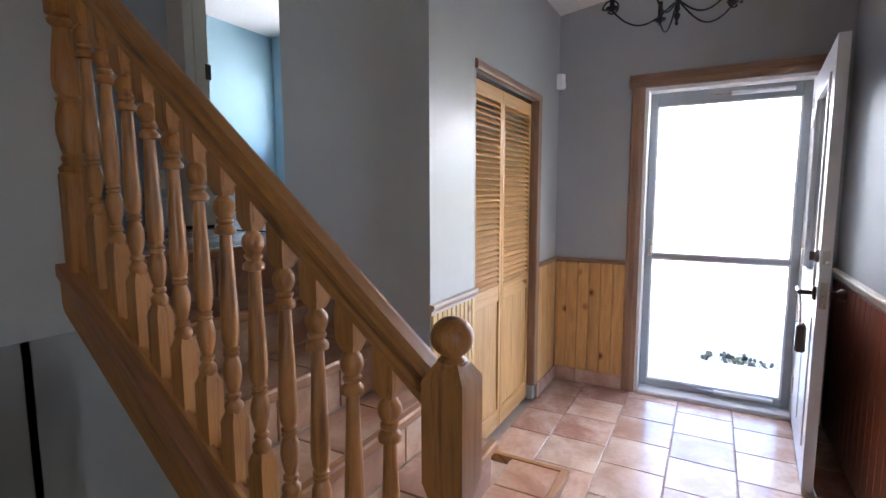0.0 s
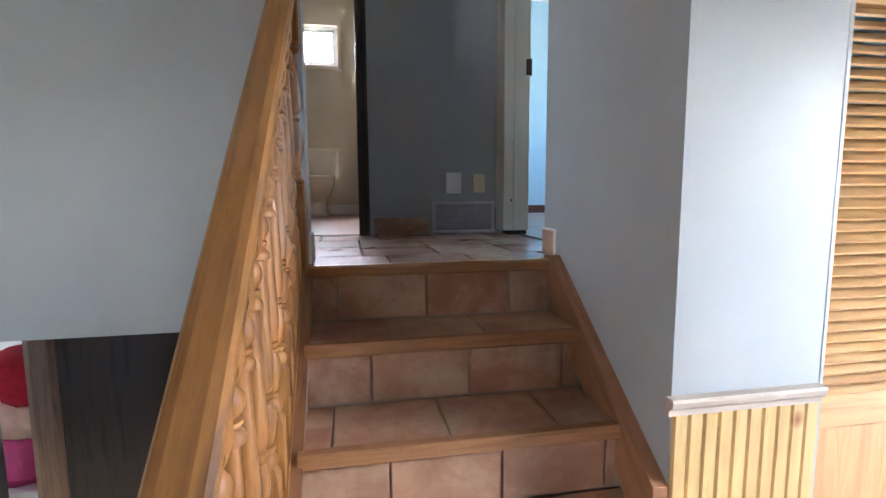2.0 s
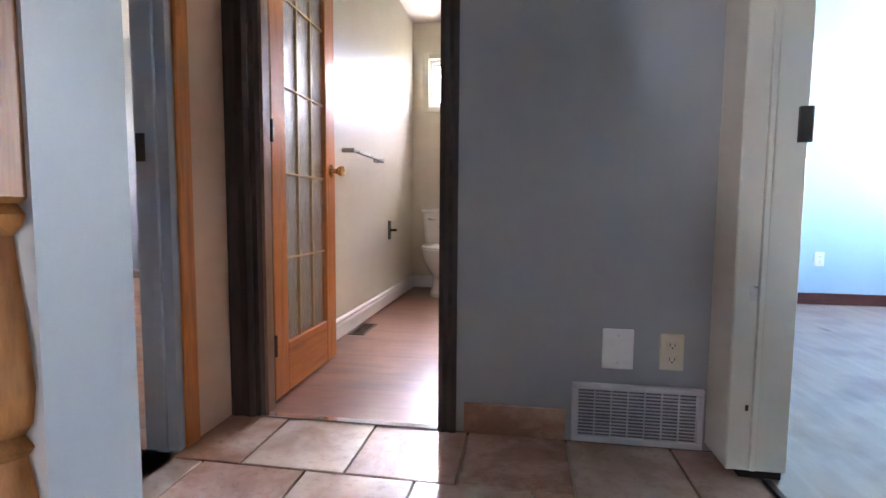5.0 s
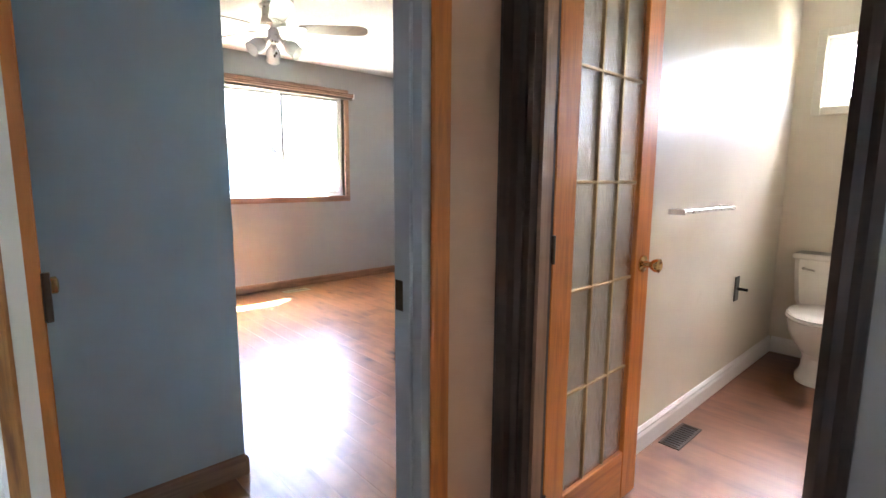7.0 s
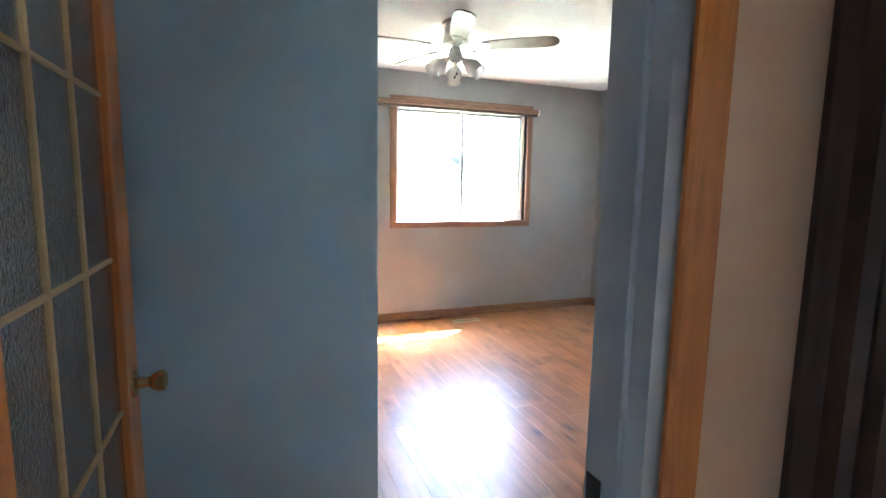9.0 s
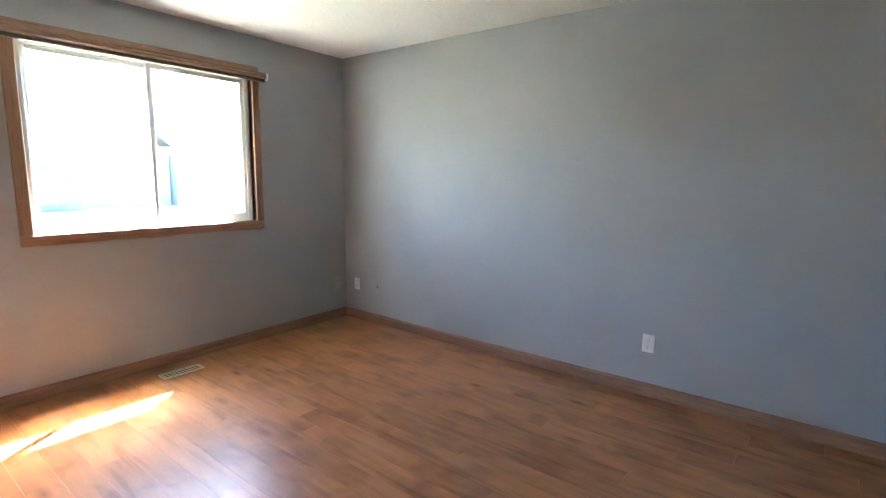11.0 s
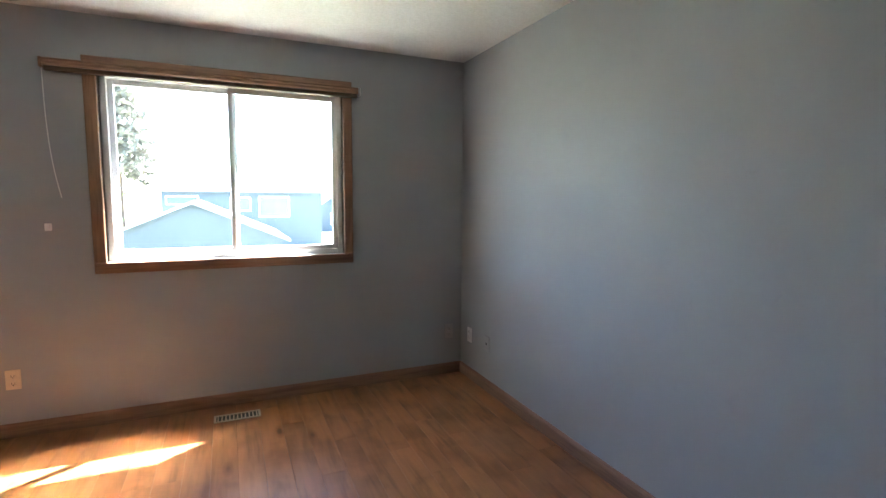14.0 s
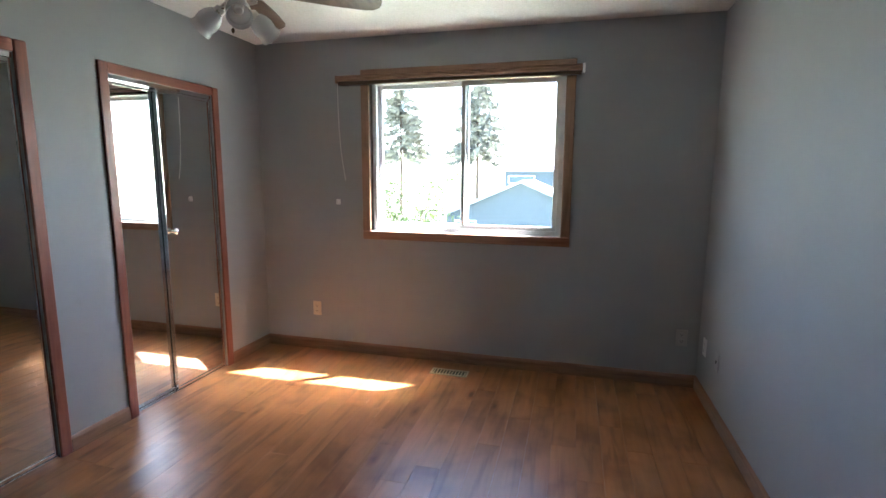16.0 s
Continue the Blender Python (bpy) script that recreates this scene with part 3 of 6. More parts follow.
prism(bm, [(lo_y, shoe_z(lo_y) - 0.035), (lo_y, shoe_z(lo_y) - 0.0), (hi_y - 0.03, shoe_z(hi_y - 0.03)), (hi_y, shoe_z(hi_y) - 0.0), (hi_y, shoe_z(hi_y) - 0.035)], "x", -1.022, -0.888)
part("shoe_cap", bm, OAK_BROWN, rail, "sloping oak cap board")
for a, b in ((-0.975, -0.966), (-0.934, -0.925)):
    bm = bmesh.new()
    prism(bm, [(lo_y, shoe_z(lo_y)), (lo_y, shoe_z(lo_y) + 0.022), (hi_y, shoe_z(hi_y) + 0.022), (hi_y, shoe_z(hi_y))], "x", a - 0.006, b + 0.006)
    for v in bm.verts:
        v.co.x += 0.003
    part("shoe_fillet", bm, OAK_Y, rail)
bm = bmesh.new()
prism(bm, [(lo_y, shoe_z(lo_y) - 0.225), (lo_y, shoe_z(lo_y) - 0.035), (hi_y, shoe_z(hi_y) - 0.035), (hi_y + 0.0, shoe_z(hi_y) - 0.10), (hi_y - 0.02, shoe_z(hi_y) - 0.155)], "x", -1.012, -0.985)
part("outer_stringer", bm, OAK_Y, rail, "oak outer stringer board")


def rail_z(y):
    return 0.925 + 0.85 * y


def rail_x(y):
    return -0.945


# moulded handrail: section across (x, z) swept along the slope
section = [(-0.030, -0.090), (0.030, -0.090), (0.030, -0.070), (0.024, -0.060), (0.024, -0.050), (0.034, -0.040), (0.036, -0.022), (0.030, -0.008), (0.016, -0.001),
           (-0.016, -0.001), (-0.030, -0.008), (-0.036, -0.022), (-0.034, -0.040), (-0.024, -0.050), (-0.024, -0.060), (-0.030, -0.070)]
bm = bmesh.new()
ends = [[bm.verts.new((rail_x(y) + 1.05 * sx, y, rail_z(y) + 0.88 * sz)) for sx, sz in section] for y in (-1.225, 0.045)]
for k in range(len(section)):
    j = (k + 1) % len(section)
    bm.faces.new((ends[0][k], ends[0][j], ends[1][j], ends[1][k]))
bm.faces.new(ends[0])
bm.faces.new(ends[1][::-1])
part("handrail", bm, OAK_Y, rail, "moulded oak handrail")


def square_end(bm, w, z0, z1, tip_up):
    """A square block whose free end is cut to a four-sided point."""
    h, c = w / 2, w * 0.55
    ring = [(-h, -h), (h, -h), (h, h), (-h, h)]
    lo = [bm.verts.new((x, y, z0)) for x, y in ring]
    hi = [bm.verts.new((x, y, z1)) for x, y in ring]
    k = 0.62
    if tip_up:
        pt = [bm.verts.new((x * k, y * k, z1 + c)) for x, y in ring]
        rows = (lo, hi, pt)
    else:
        pt = [bm.verts.new((x * k, y * k, z0 - c)) for x, y in ring]
        rows = (pt, lo, hi)
    for a, b in zip(rows, rows[1:]):
        for i in range(4):
            bm.faces.new((a[i], a[(i + 1) % 4], b[(i + 1) % 4], b[i]))
    bm.faces.new(rows[0][::-1])
    bm.faces.new(rows[-1])


BAL = [(0.013, 0.150), (0.018, 0.156), (0.0225, 0.166), (0.0225, 0.176), (0.0125, 0.188), (0.018, 0.194), (0.018, 0.201), (0.0125, 0.206), (0.0165, 0.218), (0.0215, 0.240), (0.023, 0.258), (0.021, 0.275),
       (0.015, 0.293), (0.019, 0.297), (0.019, 0.301), (0.0135, 0.304), (0.019, 0.308), (0.019, 0.312), (0.0145, 0.316), (0.0195, 0.328), (0.022, 0.350), (0.022, 0.375), (0.020, 0.43), (0.017, 0.50), (0.0145, 0.565), (0.0138, 0.578),
       (0.0245, 0.581), (0.0255, 0.588), (0.0235, 0.594), (0.015, 0.602), (0.0205, 0.608), (0.0205, 0.614), (0.0145, 0.618), (0.0195, 0.624), (0.0245, 0.634), (0.0255, 0.643), (0.0235, 0.653), (0.0185, 0.660), (0.0135, 0.666), (0.0135, 0.672)]


def baluster_mesh():
    bm = bmesh.new()
    square_end(bm, 0.048, 0.0, 0.20, True)
    turned(bm, [(r, 0.20 + (z - 0.135) * 1.064) for r, z in BAL], steps=18)
    square_end(bm, 0.048, 0.793, 0.870, False)
    return bm


first = None
for i in range(12):
    y = -0.062 - 0.096 * i
    if first is None:
        ob = finish("baluster", baluster_mesh(), OAK_Z, True)
        first = ob.data
    else:
        ob = new("baluster", first)
    ob.parent = rail
    ob.matrix_parent_inverse = Matrix.Translation(-Vector(rail.location))
    ob.location = (rail_x(y), y, 0.845 * y - 0.022)

NEWEL = [(0.030, 0.0), (0.041, 0.012), (0.044, 0.026), (0.030, 0.045), (0.035, 0.06), (0.028, 0.075), (0.035, 0.10), (0.042, 0.15), (0.040, 0.20), (0.030, 0.25), (0.038, 0.262), (0.028, 0.275), (0.038, 0.29), (0.043, 0.33), (0.036, 0.42), (0.028, 0.50)]
bm = bmesh.new()
turned(bm, [(r, h * 0.86 - 0.055) for r, h in NEWEL] + [(0.040, 0.385), (0.043, 0.395), (0.030, 0.41)], -0.95, 0.045, 0.32, 18)
box(bm, -0.995, -0.905, 0.0, 0.09, -0.03, 0.275, bevel=0.006)
box(bm, -0.995, -0.905, 0.0, 0.09, 0.725, 1.06, bevel=0.006)
part("top_newel", bm, OAK_Z, rail, "turned oak half newel against the wall", True)
bm = bmesh.new()
nx, ny, w = -0.957, -1.268, 0.042
box(bm, nx - w, nx + w, ny - w, ny + w, F0, -0.78, bevel=0.004)
turned(bm, [(0.036, -0.79), (0.046, -0.77), (0.030, -0.75), (0.044, -0.68), (0.048, -0.62), (0.038, -0.50), (0.030, -0.44), (0.042, -0.425), (0.042, -0.41), (0.032, -0.395), (0.036, -0.385), (0.040, -0.378), (0.034, -0.366)], nx, ny, 0, 22)
pts = [(-w, -w), (w, -w), (w, w), (-w, w)]
rows = []
for k, z in ((0.72, -0.372), (1.0, -0.346), (1.0, -0.150), (0.60, -0.122), (0.45, -0.114)):
    rows.append([bm.verts.new((nx + x * k, ny + y * k, z)) for x, y in pts])
for a, b in zip(rows, rows[1:]):
    for i in range(4):
        bm.faces.new((a[i], a[(i + 1) % 4], b[(i + 1) % 4], b[i]))
bm.faces.new(rows[0][::-1])
bm.faces.new(rows[-1])
turned(bm, [(0.026, -0.122), (0.028, -0.116), (0.022, -0.110), (0.019, -0.106), (0.020, -0.100)], nx, ny, 0, 22)
bmesh.ops.create_uvsphere(bm, u_segments=24, v_segments=16, radius=0.0405, matrix=Matrix.Translation((nx, ny, -0.072)) @ Matrix.Diagonal((1, 1, 0.93, 1)))
for v in bm.verts:
    if v.co.z > -0.35:
        v.co.z += 0.02
part("bottom_newel", bm, OAK_Z, rail, "square oak newel post with a ball top", True)

# ---------------------------------------------------------------- entry: closet, wainscot, front door
RAIL_Z = -0.262


def bifold_leaf(x0, x1, knob):
    """A pine bifold leaf: louvres above, a flat panel below."""
    y0, y1 = CL_Y + 0.034, CL_Y + 0.064
    z0, z1 = F0 + 0.02, 0.78
    leaf = thing("bifold_closet_door", "clear pine bifold closet door with louvred upper half", "closet door", ((x0 + x1) / 2, y0, z0), "bifold doors of the entry closet")
    s = 0.032
    for a, b in ((x0, x0 + s), (x1 - s, x1)):
        part("stile", B(a, b, y0, y1, z0, z1, bevel=0.002), PINE_DOOR, leaf)
    for a, b in ((z0, z0 + 0.11), (-0.40, -0.305), (z1 - 0.075, z1)):
        part("cross_rail", B(x0 + s, x1 - s, y0 + 0.001, y1 - 0.001, a, b, bevel=0.002), PINE_X, leaf)
    part("lower_panel", B(x0 + s, x1 - s, y0 + 0.010, y1 - 0.008, z0 + 0.11, -0.40), PINE_DOOR, leaf)
    n = 34
    step = (z1 - 0.075 + 0.305) / n
    shared = None
    for i in range(n):
        z = -0.305 + step * (i + 0.5)
        if shared is None:
            bm = B(-(x1 - x0) / 2 + s, (x1 - x0) / 2 - s, -0.023, 0.023, -0.0035, 0.0035)
            moved(bm, Matrix.Rotation(radians(38), 4, "X"))
            ob = finish("louvre_slat", bm, PINE_X)
            shared = ob.data
        else:
            ob = new("louvre_slat", shared)
        ob.parent = leaf
        ob.matrix_parent_inverse = Matrix.Translation(-Vector(leaf.location))
        ob.location = ((x0 + x1) / 2, (y0 + y1) / 2, z)
    if knob:
        bm = turned(bmesh.new(), [(0.006, 0), (0.007, 0.012), (0.014, 0.018), (0.016, 0.026), (0.011, 0.033), (0.003, 0.035)], steps=14)
        moved(bm, Matrix.Translation((x1 - 0.11, y0, -0.345)) @ Matrix.Rotation(radians(90), 4, "X"))
        part("knob", bm, PINE_DOOR, leaf, "small turned pine knob", True)
    return leaf


bifold_leaf(0.440, 0.866, False)
bifold_leaf(0.872, 1.346, True)


def casing(name, runs, label):
    for bm, m in runs:
        single(name, bm, m, label, "trim", kind="structure")


casing("trim_closet_entry", [
    (B(0.425, 0.437, CL_Y - 0.002, CL_Y + 0.03, F0 + 0.1, 0.80, bevel=0.001), PALE),
    (B(1.35, 1.415, CL_Y - 0.018, CL_Y + 0.07, F0 + 0.1, 0.80, bevel=0.004), TRIM_Z),
    (prism(bmesh.new(), [(CL_Y, 0.80), (CL_Y - 0.014, 0.80), (CL_Y - 0.018, 0.812), (CL_Y - 0.016, 0.838), (CL_Y - 0.008, 0.846), (CL_Y, 0.846)], "x", 0.428, 1.42), TRIM_X)],
    "brown moulded casing round the louvred closet")
single("trim_closet_track", B(0.437, 1.35, CL_Y + 0.03, CL_Y + 0.07, 0.782, 0.80), BRONZE, "dark closet door track", "trim", kind="structure")
wall("wall_closet_inside", 0.13, DOOR_X, CL_Y + 0.56, CL_Y + 0.6, F0, 0.9, PALE, "pale closet interior")
single("ceiling_closet", B(0.13, DOOR_X, CL_Y + 0.12, CL_Y + 0.6, 0.82, 0.86), PALE, "closet interior top", "ceiling", kind="structure")


def boarding(name, along, a0, a1, face, sign, pitch, material, label, z0, z1):
    """Tongue-and-groove boards with a sunk joint, each a piece of its own."""
    e = thing(name, label, "wainscot", ((a0 + a1) / 2, face, z0) if along == "x" else (face, (a0 + a1) / 2, z0), kind="structure")
    n = max(1, round((a1 - a0) / pitch))
    w = (a1 - a0) / n
    for i in range(n):
        p, q = a0 + i * w + 0.0008, a0 + (i + 1) * w - 0.0008
        c, d = 0.0045, 0.011 * sign
        prof = [(p, face), (p, face + d * 0.45), (p + c, face + d), (q - c, face + d), (q, face + d * 0.45), (q, face)]
        bm = bmesh.new()
        prism(bm, prof if along == "x" else [(b, a) for a, b in prof], "z", z0, z1)
        part("board", bm, material, e)
    return e


BEAD = wood("yellow_pine_beadboard", (0.52, 0.30, 0.09), (0.72, 0.48, 0.19), "z", 0.4, 10, 2.2, knots=7.0, per_piece=0.12)
boarding("wainscot_beadboard", "x", 0.003, 0.424, CL_Y, -1, 0.042, BEAD, "narrow yellow pine beadboard wainscot", F0 + 0.1, RAIL_Z - 0.035)
boarding("wainscot_closet_side", "x", 1.416, DOOR_X - 0.012, CL_Y, -1, 0.095, PINE_Z, "knotty pine board wainscot beside the closet", F0 + 0.1, RAIL_Z - 0.02)
boarding("wainscot_door_side", "y", -1.162, CL_Y - 0.012, DOOR_X, -1, 0.088, PINE_Z, "knotty pine board wainscot beside the front door", F0 + 0.1, RAIL_Z - 0.02)
boarding("wainscot_south", "x", 0.60, DOOR_X - 0.02, -2.32, 1, 0.09, RED_Z, "dark red-brown board wainscot behind the door", F0 + 0.02, RAIL_Z - 0.02)
WASHED = wood("washed_chair_rail", (0.42, 0.33, 0.24), (0.60, 0.50, 0.39), "x", 0.45, 16, 2.5)


def rail_profile(depth, zc):
    return [(0, zc - 0.036), (depth * 0.45, zc - 0.034), (depth * 0.5, zc - 0.018), (depth * 0.85, zc - 0.010), (depth, zc + 0.004), (depth * 0.9, zc + 0.012), (0, zc + 0.013)]


single("trim_chair_rail", prism(bmesh.new(), [(CL_Y - d, z) for d, z in rail_profile(0.028, RAIL_Z)], "x", -0.014, 0.426), WASHED, "washed moulded chair rail over the beadboard", "trim", kind="structure")
single("trim_chair_rail", prism(bmesh.new(), [(CL_Y - d, z) for d, z in rail_profile(0.022, RAIL_Z)], "x", 1.416, DOOR_X), TRIM_X, "brown chair rail", "trim", kind="structure")
single("trim_chair_rail", prism(bmesh.new(), [(DOOR_X - d, z) for d, z in rail_profile(0.022, RAIL_Z)], "y", -1.162, CL_Y), TRIM_Y, "brown chair rail", "trim", kind="structure")
single("trim_chair_rail", prism(bmesh.new(), [(-2.32 + d, z) for d, z in rail_profile(0.03, RAIL_Z + 0.03)], "x", 0.60, DOOR_X - 0.01), CREAM, "pale chair rail behind the door", "trim", kind="structure")

# motion sensor
sensor = thing("alarm_sensor", "small white alarm motion sensor in the wall corner", "sensor", (DOOR_X - 0.05, CL_Y - 0.03, 0.96))
bm = prism(bmesh.new(), [(DOOR_X - 0.06, CL_Y), (DOOR_X - 0.001, CL_Y), (DOOR_X - 0.001, CL_Y - 0.045), (DOOR_X - 0.04, CL_Y - 0.05), (DOOR_X - 0.058, CL_Y - 0.035)], "z", 0.955, 1.055)
part("housing", bm, WHITE_PLASTIC, sensor)
part("lens", B(DOOR_X - 0.036, DOOR_X - 0.006, CL_Y - 0.0515, CL_Y - 0.046, 0.965, 1.0), VINYL, sensor)

# front doorway
YL, YR, DT = -1.245, -2.185, 0.908
for bm, m in ((prism(bmesh.new(), [(DOOR_X, YL + 0.085), (DOOR_X - 0.015, YL + 0.08), (DOOR_X - 0.019, YL + 0.03), (DOOR_X - 0.01, YL), (DOOR_X, YL)], "z", F0, DT + 0.005), TRIM_Z),
              (prism(bmesh.new(), [(DOOR_X, YR), (DOOR_X - 0.010, YR), (DOOR_X - 0.019, YR - 0.03), (DOOR_X - 0.015, YR - 0.08), (DOOR_X, YR - 0.085)], "z", F0, DT + 0.005), TRIM_Z),
              (prism(bmesh.new(), [(DOOR_X, DT + 0.005), (DOOR_X - 0.012, DT + 0.005), (DOOR_X - 0.020, DT + 0.04), (DOOR_X - 0.016, DT + 0.088), (DOOR_X, DT + 0.095)], "y", YR - 0.10, YL + 0.10), TRIM_Y)):
    single("trim_front_door", bm, m, "brown fluted casing round the front doorway", "trim", kind="structure")
for a, b, c, d in ((YL - 0.022, YL, F0, DT), (YR, YR + 0.022, F0, DT), (YR + 0.022, YL - 0.022, DT - 0.022, DT)):
    single("trim_front_jamb", B(DOOR_X - 0.002, DOOR_X + 0.15, a, b, c, d), WHITE, "white painted front door jamb", "trim", kind="structure")
single("trim_threshold", B(DOOR_X - 0.03, DOOR_X + 0.17, YR + 0.022, YL - 0.022, F0 - 0.005, F0 + 0.028, bevel=0.006), plain("threshold_aluminium", (0.55, 0.56, 0.58), 0.3), "metal front door threshold", "trim", kind="structure")

storm = thing("storm_door", "grey aluminium storm door with two glass panes", "storm door", (DOOR_X + 0.11, -1.715, F0))
sx0, sx1 = DOOR_X + 0.095, DOOR_X + 0.13
ya, yb, za, zb = YR + 0.024, YL - 0.024, F0 + 0.03, DT - 0.024
for name, a, b, c, d in (("stile", ya, ya + 0.045, za, zb), ("stile", yb - 0.045, yb, za, zb), ("top_rail", ya + 0.045, yb - 0.045, zb - 0.085, zb), ("bottom_rail", ya + 0.045, yb - 0.045, za, za + 0.05), ("middle_rail", ya + 0.045, yb - 0.045, -0.232, -0.204)):
    part(name, B(sx0, sx1, a, b, c, d, bevel=0.004), ALU, storm)
for c, d in ((-0.204, zb - 0.085), (za + 0.05, -0.232)):
    part("pane", B(sx0 + 0.014, sx0 + 0.018, ya + 0.045, yb - 0.045, c, d), GLASS, storm, "clear glass pane").visible_shadow = False
    for p, q, r, s in ((ya + 0.045, ya + 0.057, c, d), (yb - 0.057, yb - 0.045, c, d), (ya + 0.057, yb - 0.057, d - 0.012, d), (ya + 0.057, yb - 0.057, c, c + 0.012)):
        part("glazing_bead", B(sx0 - 0.006, sx0 + 0.010, p, q, r, s), VINYL, storm)
for z in (zb - 0.045, za + 0.04):
    closer = part("closer", rod(bmesh.new(), (sx0 - 0.03, ya + 0.09, z), (sx0 - 0.03, ya + 0.42, z), 0.014), VINYL, storm, "white pneumatic door closer", True)
    part("closer_rod", rod(bmesh.new(), (sx0 - 0.03, ya + 0.42, z), (sx0 - 0.03, ya + 0.52, z), 0.005), CHROME, closer)
handle = part("latch", B(sx0 - 0.018, sx0, yb - 0.05, yb - 0.022, -0.22, -0.10, bevel=0.004), NICKEL, storm, "storm door latch")
part("lever", B(sx0 - 0.035, sx0 - 0.018, yb - 0.045, yb - 0.030, -0.21, -0.15, bevel=0.004), NICKEL, handle)

# open front door leaf, built along -x from the hinge, then turned
fd = thing("front_door", "open white steel front door with a glazed upper light", "door", (DOOR_X - 0.01, YR + 0.002, F0 + 0.02))
TURN = Matrix.Translation(fd.location) @ Matrix.Rotation(radians(-4), 4, "Z")


def fd_part(name, bm, m, label="", smooth=False, under=None):
    return part(name, moved(bm, TURN), m, under or fd, label, smooth)


LW, LH, LT = 0.90, 2.04, 0.044
for a, b, c, d in ((-LW, -LW + 0.15, 0, LH), (-0.15, 0, 0, LH), (-LW + 0.15, -0.15, 0, 0.95), (-LW + 0.15, -0.15, LH - 0.15, LH)):
    fd_part("slab", B(a, b, -LT / 2, LT / 2, c, d), STEEL_DOOR)
for s in (-1, 1):
    for a, b, c, d in ((-LW + 0.13, -LW + 0.16, 0.93, LH - 0.13), (-0.16, -0.13, 0.93, LH - 0.13), (-LW + 0.16, -0.16, 0.93, 0.96), (-LW + 0.16, -0.16, LH - 0.16, LH - 0.13)):
        fd_part("light_frame", B(a, b, s * LT / 2 - 0.006, s * LT / 2 + 0.009, c, d, bevel=0.003), STEEL_DOOR)
    for a, b in ((-LW + 0.12, -LW / 2 - 0.03), (-LW / 2 + 0.03, -0.12)):
        fd_part("raised_panel", B(a, b, s * LT / 2 - 0.004, s * LT / 2 + 0.006, 0.16, 0.80, bevel=0.005), STEEL_DOOR)
fd_part("pane", B(-LW + 0.15, -0.15, -0.004, 0.004, 0.95, LH - 0.15), GLASS, "clear glass light").visible_shadow = False
fd_part("edge_plate", B(-LW - 0.0015, -LW, -0.013, 0.013, 0.86, 0.98), NICKEL)
fd_part("deadbolt_plate", B(-LW - 0.0015, -LW, -0.013, 0.013, 1.06, 1.12), NICKEL)
bolt = fd_part("deadbolt", moved(turned(bmesh.new(), [(0.028, 0), (0.028, 0.012), (0.022, 0.018)], steps=18), Matrix.Translation((-LW + 0.065, LT / 2, 1.09)) @ Matrix.Rotation(radians(-90), 4, "X")), BRONZE, "dark deadbolt", True)
fd_part("thumb_turn", B(-LW + 0.060, -LW + 0.070, LT / 2 + 0.018, LT / 2 + 0.034, 1.07, 1.11), BRONZE, "", False, bolt)
grip = fd_part("handle", rod(rod(bmesh.new(), (-LW + 0.065, LT / 2, 0.92), (-LW + 0.065, LT / 2 + 0.06, 0.92), 0.011), (-LW + 0.065, LT / 2 + 0.06, 0.92), (-LW + 0.185, LT / 2 + 0.06, 0.92), 0.010), BRONZE, "dark lever handle", True)
fd_part("rose", moved(turned(bmesh.new(), [(0.033, 0), (0.033, 0.008), (0.025, 0.014)], steps=18), Matrix.Translation((-LW + 0.065, LT / 2, 0.92)) @ Matrix.Rotation(radians(-90), 4, "X")), BRONZE, "", True, grip)
fd_part("knob", moved(turned(bmesh.new(), [(0.030, 0), (0.030, 0.006), (0.012, 0.012), (0.012, 0.03), (0.024, 0.04), (0.027, 0.052), (0.02, 0.064), (0.004, 0.067)], steps=18), Matrix.Translation((-LW + 0.065, -LT / 2, 0.92)) @ Matrix.Rotation(radians(90), 4, "X")), BRONZE, "dark round knob", True)
for z in (0.2, 1.0, 1.8):
    fd_part("hinge", rod(bmesh.new(), (0.006, LT / 2 + 0.003, z - 0.05), (0.006, LT / 2 + 0.003, z + 0.05), 0.007), NICKEL)
lock = thing("lockbox", "grey key lockbox hanging from the door handle", "lockbox", TURN @ Vector((-LW + 0.10, LT / 2 + 0.05, 0.70)))
bm = B(-LW + 0.055, -LW + 0.135, LT / 2 + 0.022, LT / 2 + 0.062, 0.635, 0.765, bevel=0.008)
part("body", moved(bm, TURN @ Matrix.Translation((0, 0, 0))), plain("lockbox_grey", (0.10, 0.09, 0.085), 0.45), lock)
bm = bmesh.new()
pts = [(-LW + 0.075, LT / 2 + 0.045, 0.765), (-LW + 0.07, LT / 2 + 0.05, 0.86), (-LW + 0.085, LT / 2 + 0.06, 0.925), (-LW + 0.115, LT / 2 + 0.06, 0.925), (-LW + 0.125, LT / 2 + 0.05, 0.86), (-LW + 0.115, LT / 2 + 0.045, 0.765)]
for p, q in zip(pts, pts[1:]):
    rod(bm, p, q, 0.005, 8)
part("shackle", moved(bm, TURN), CHROME, lock, "steel shackle", True)

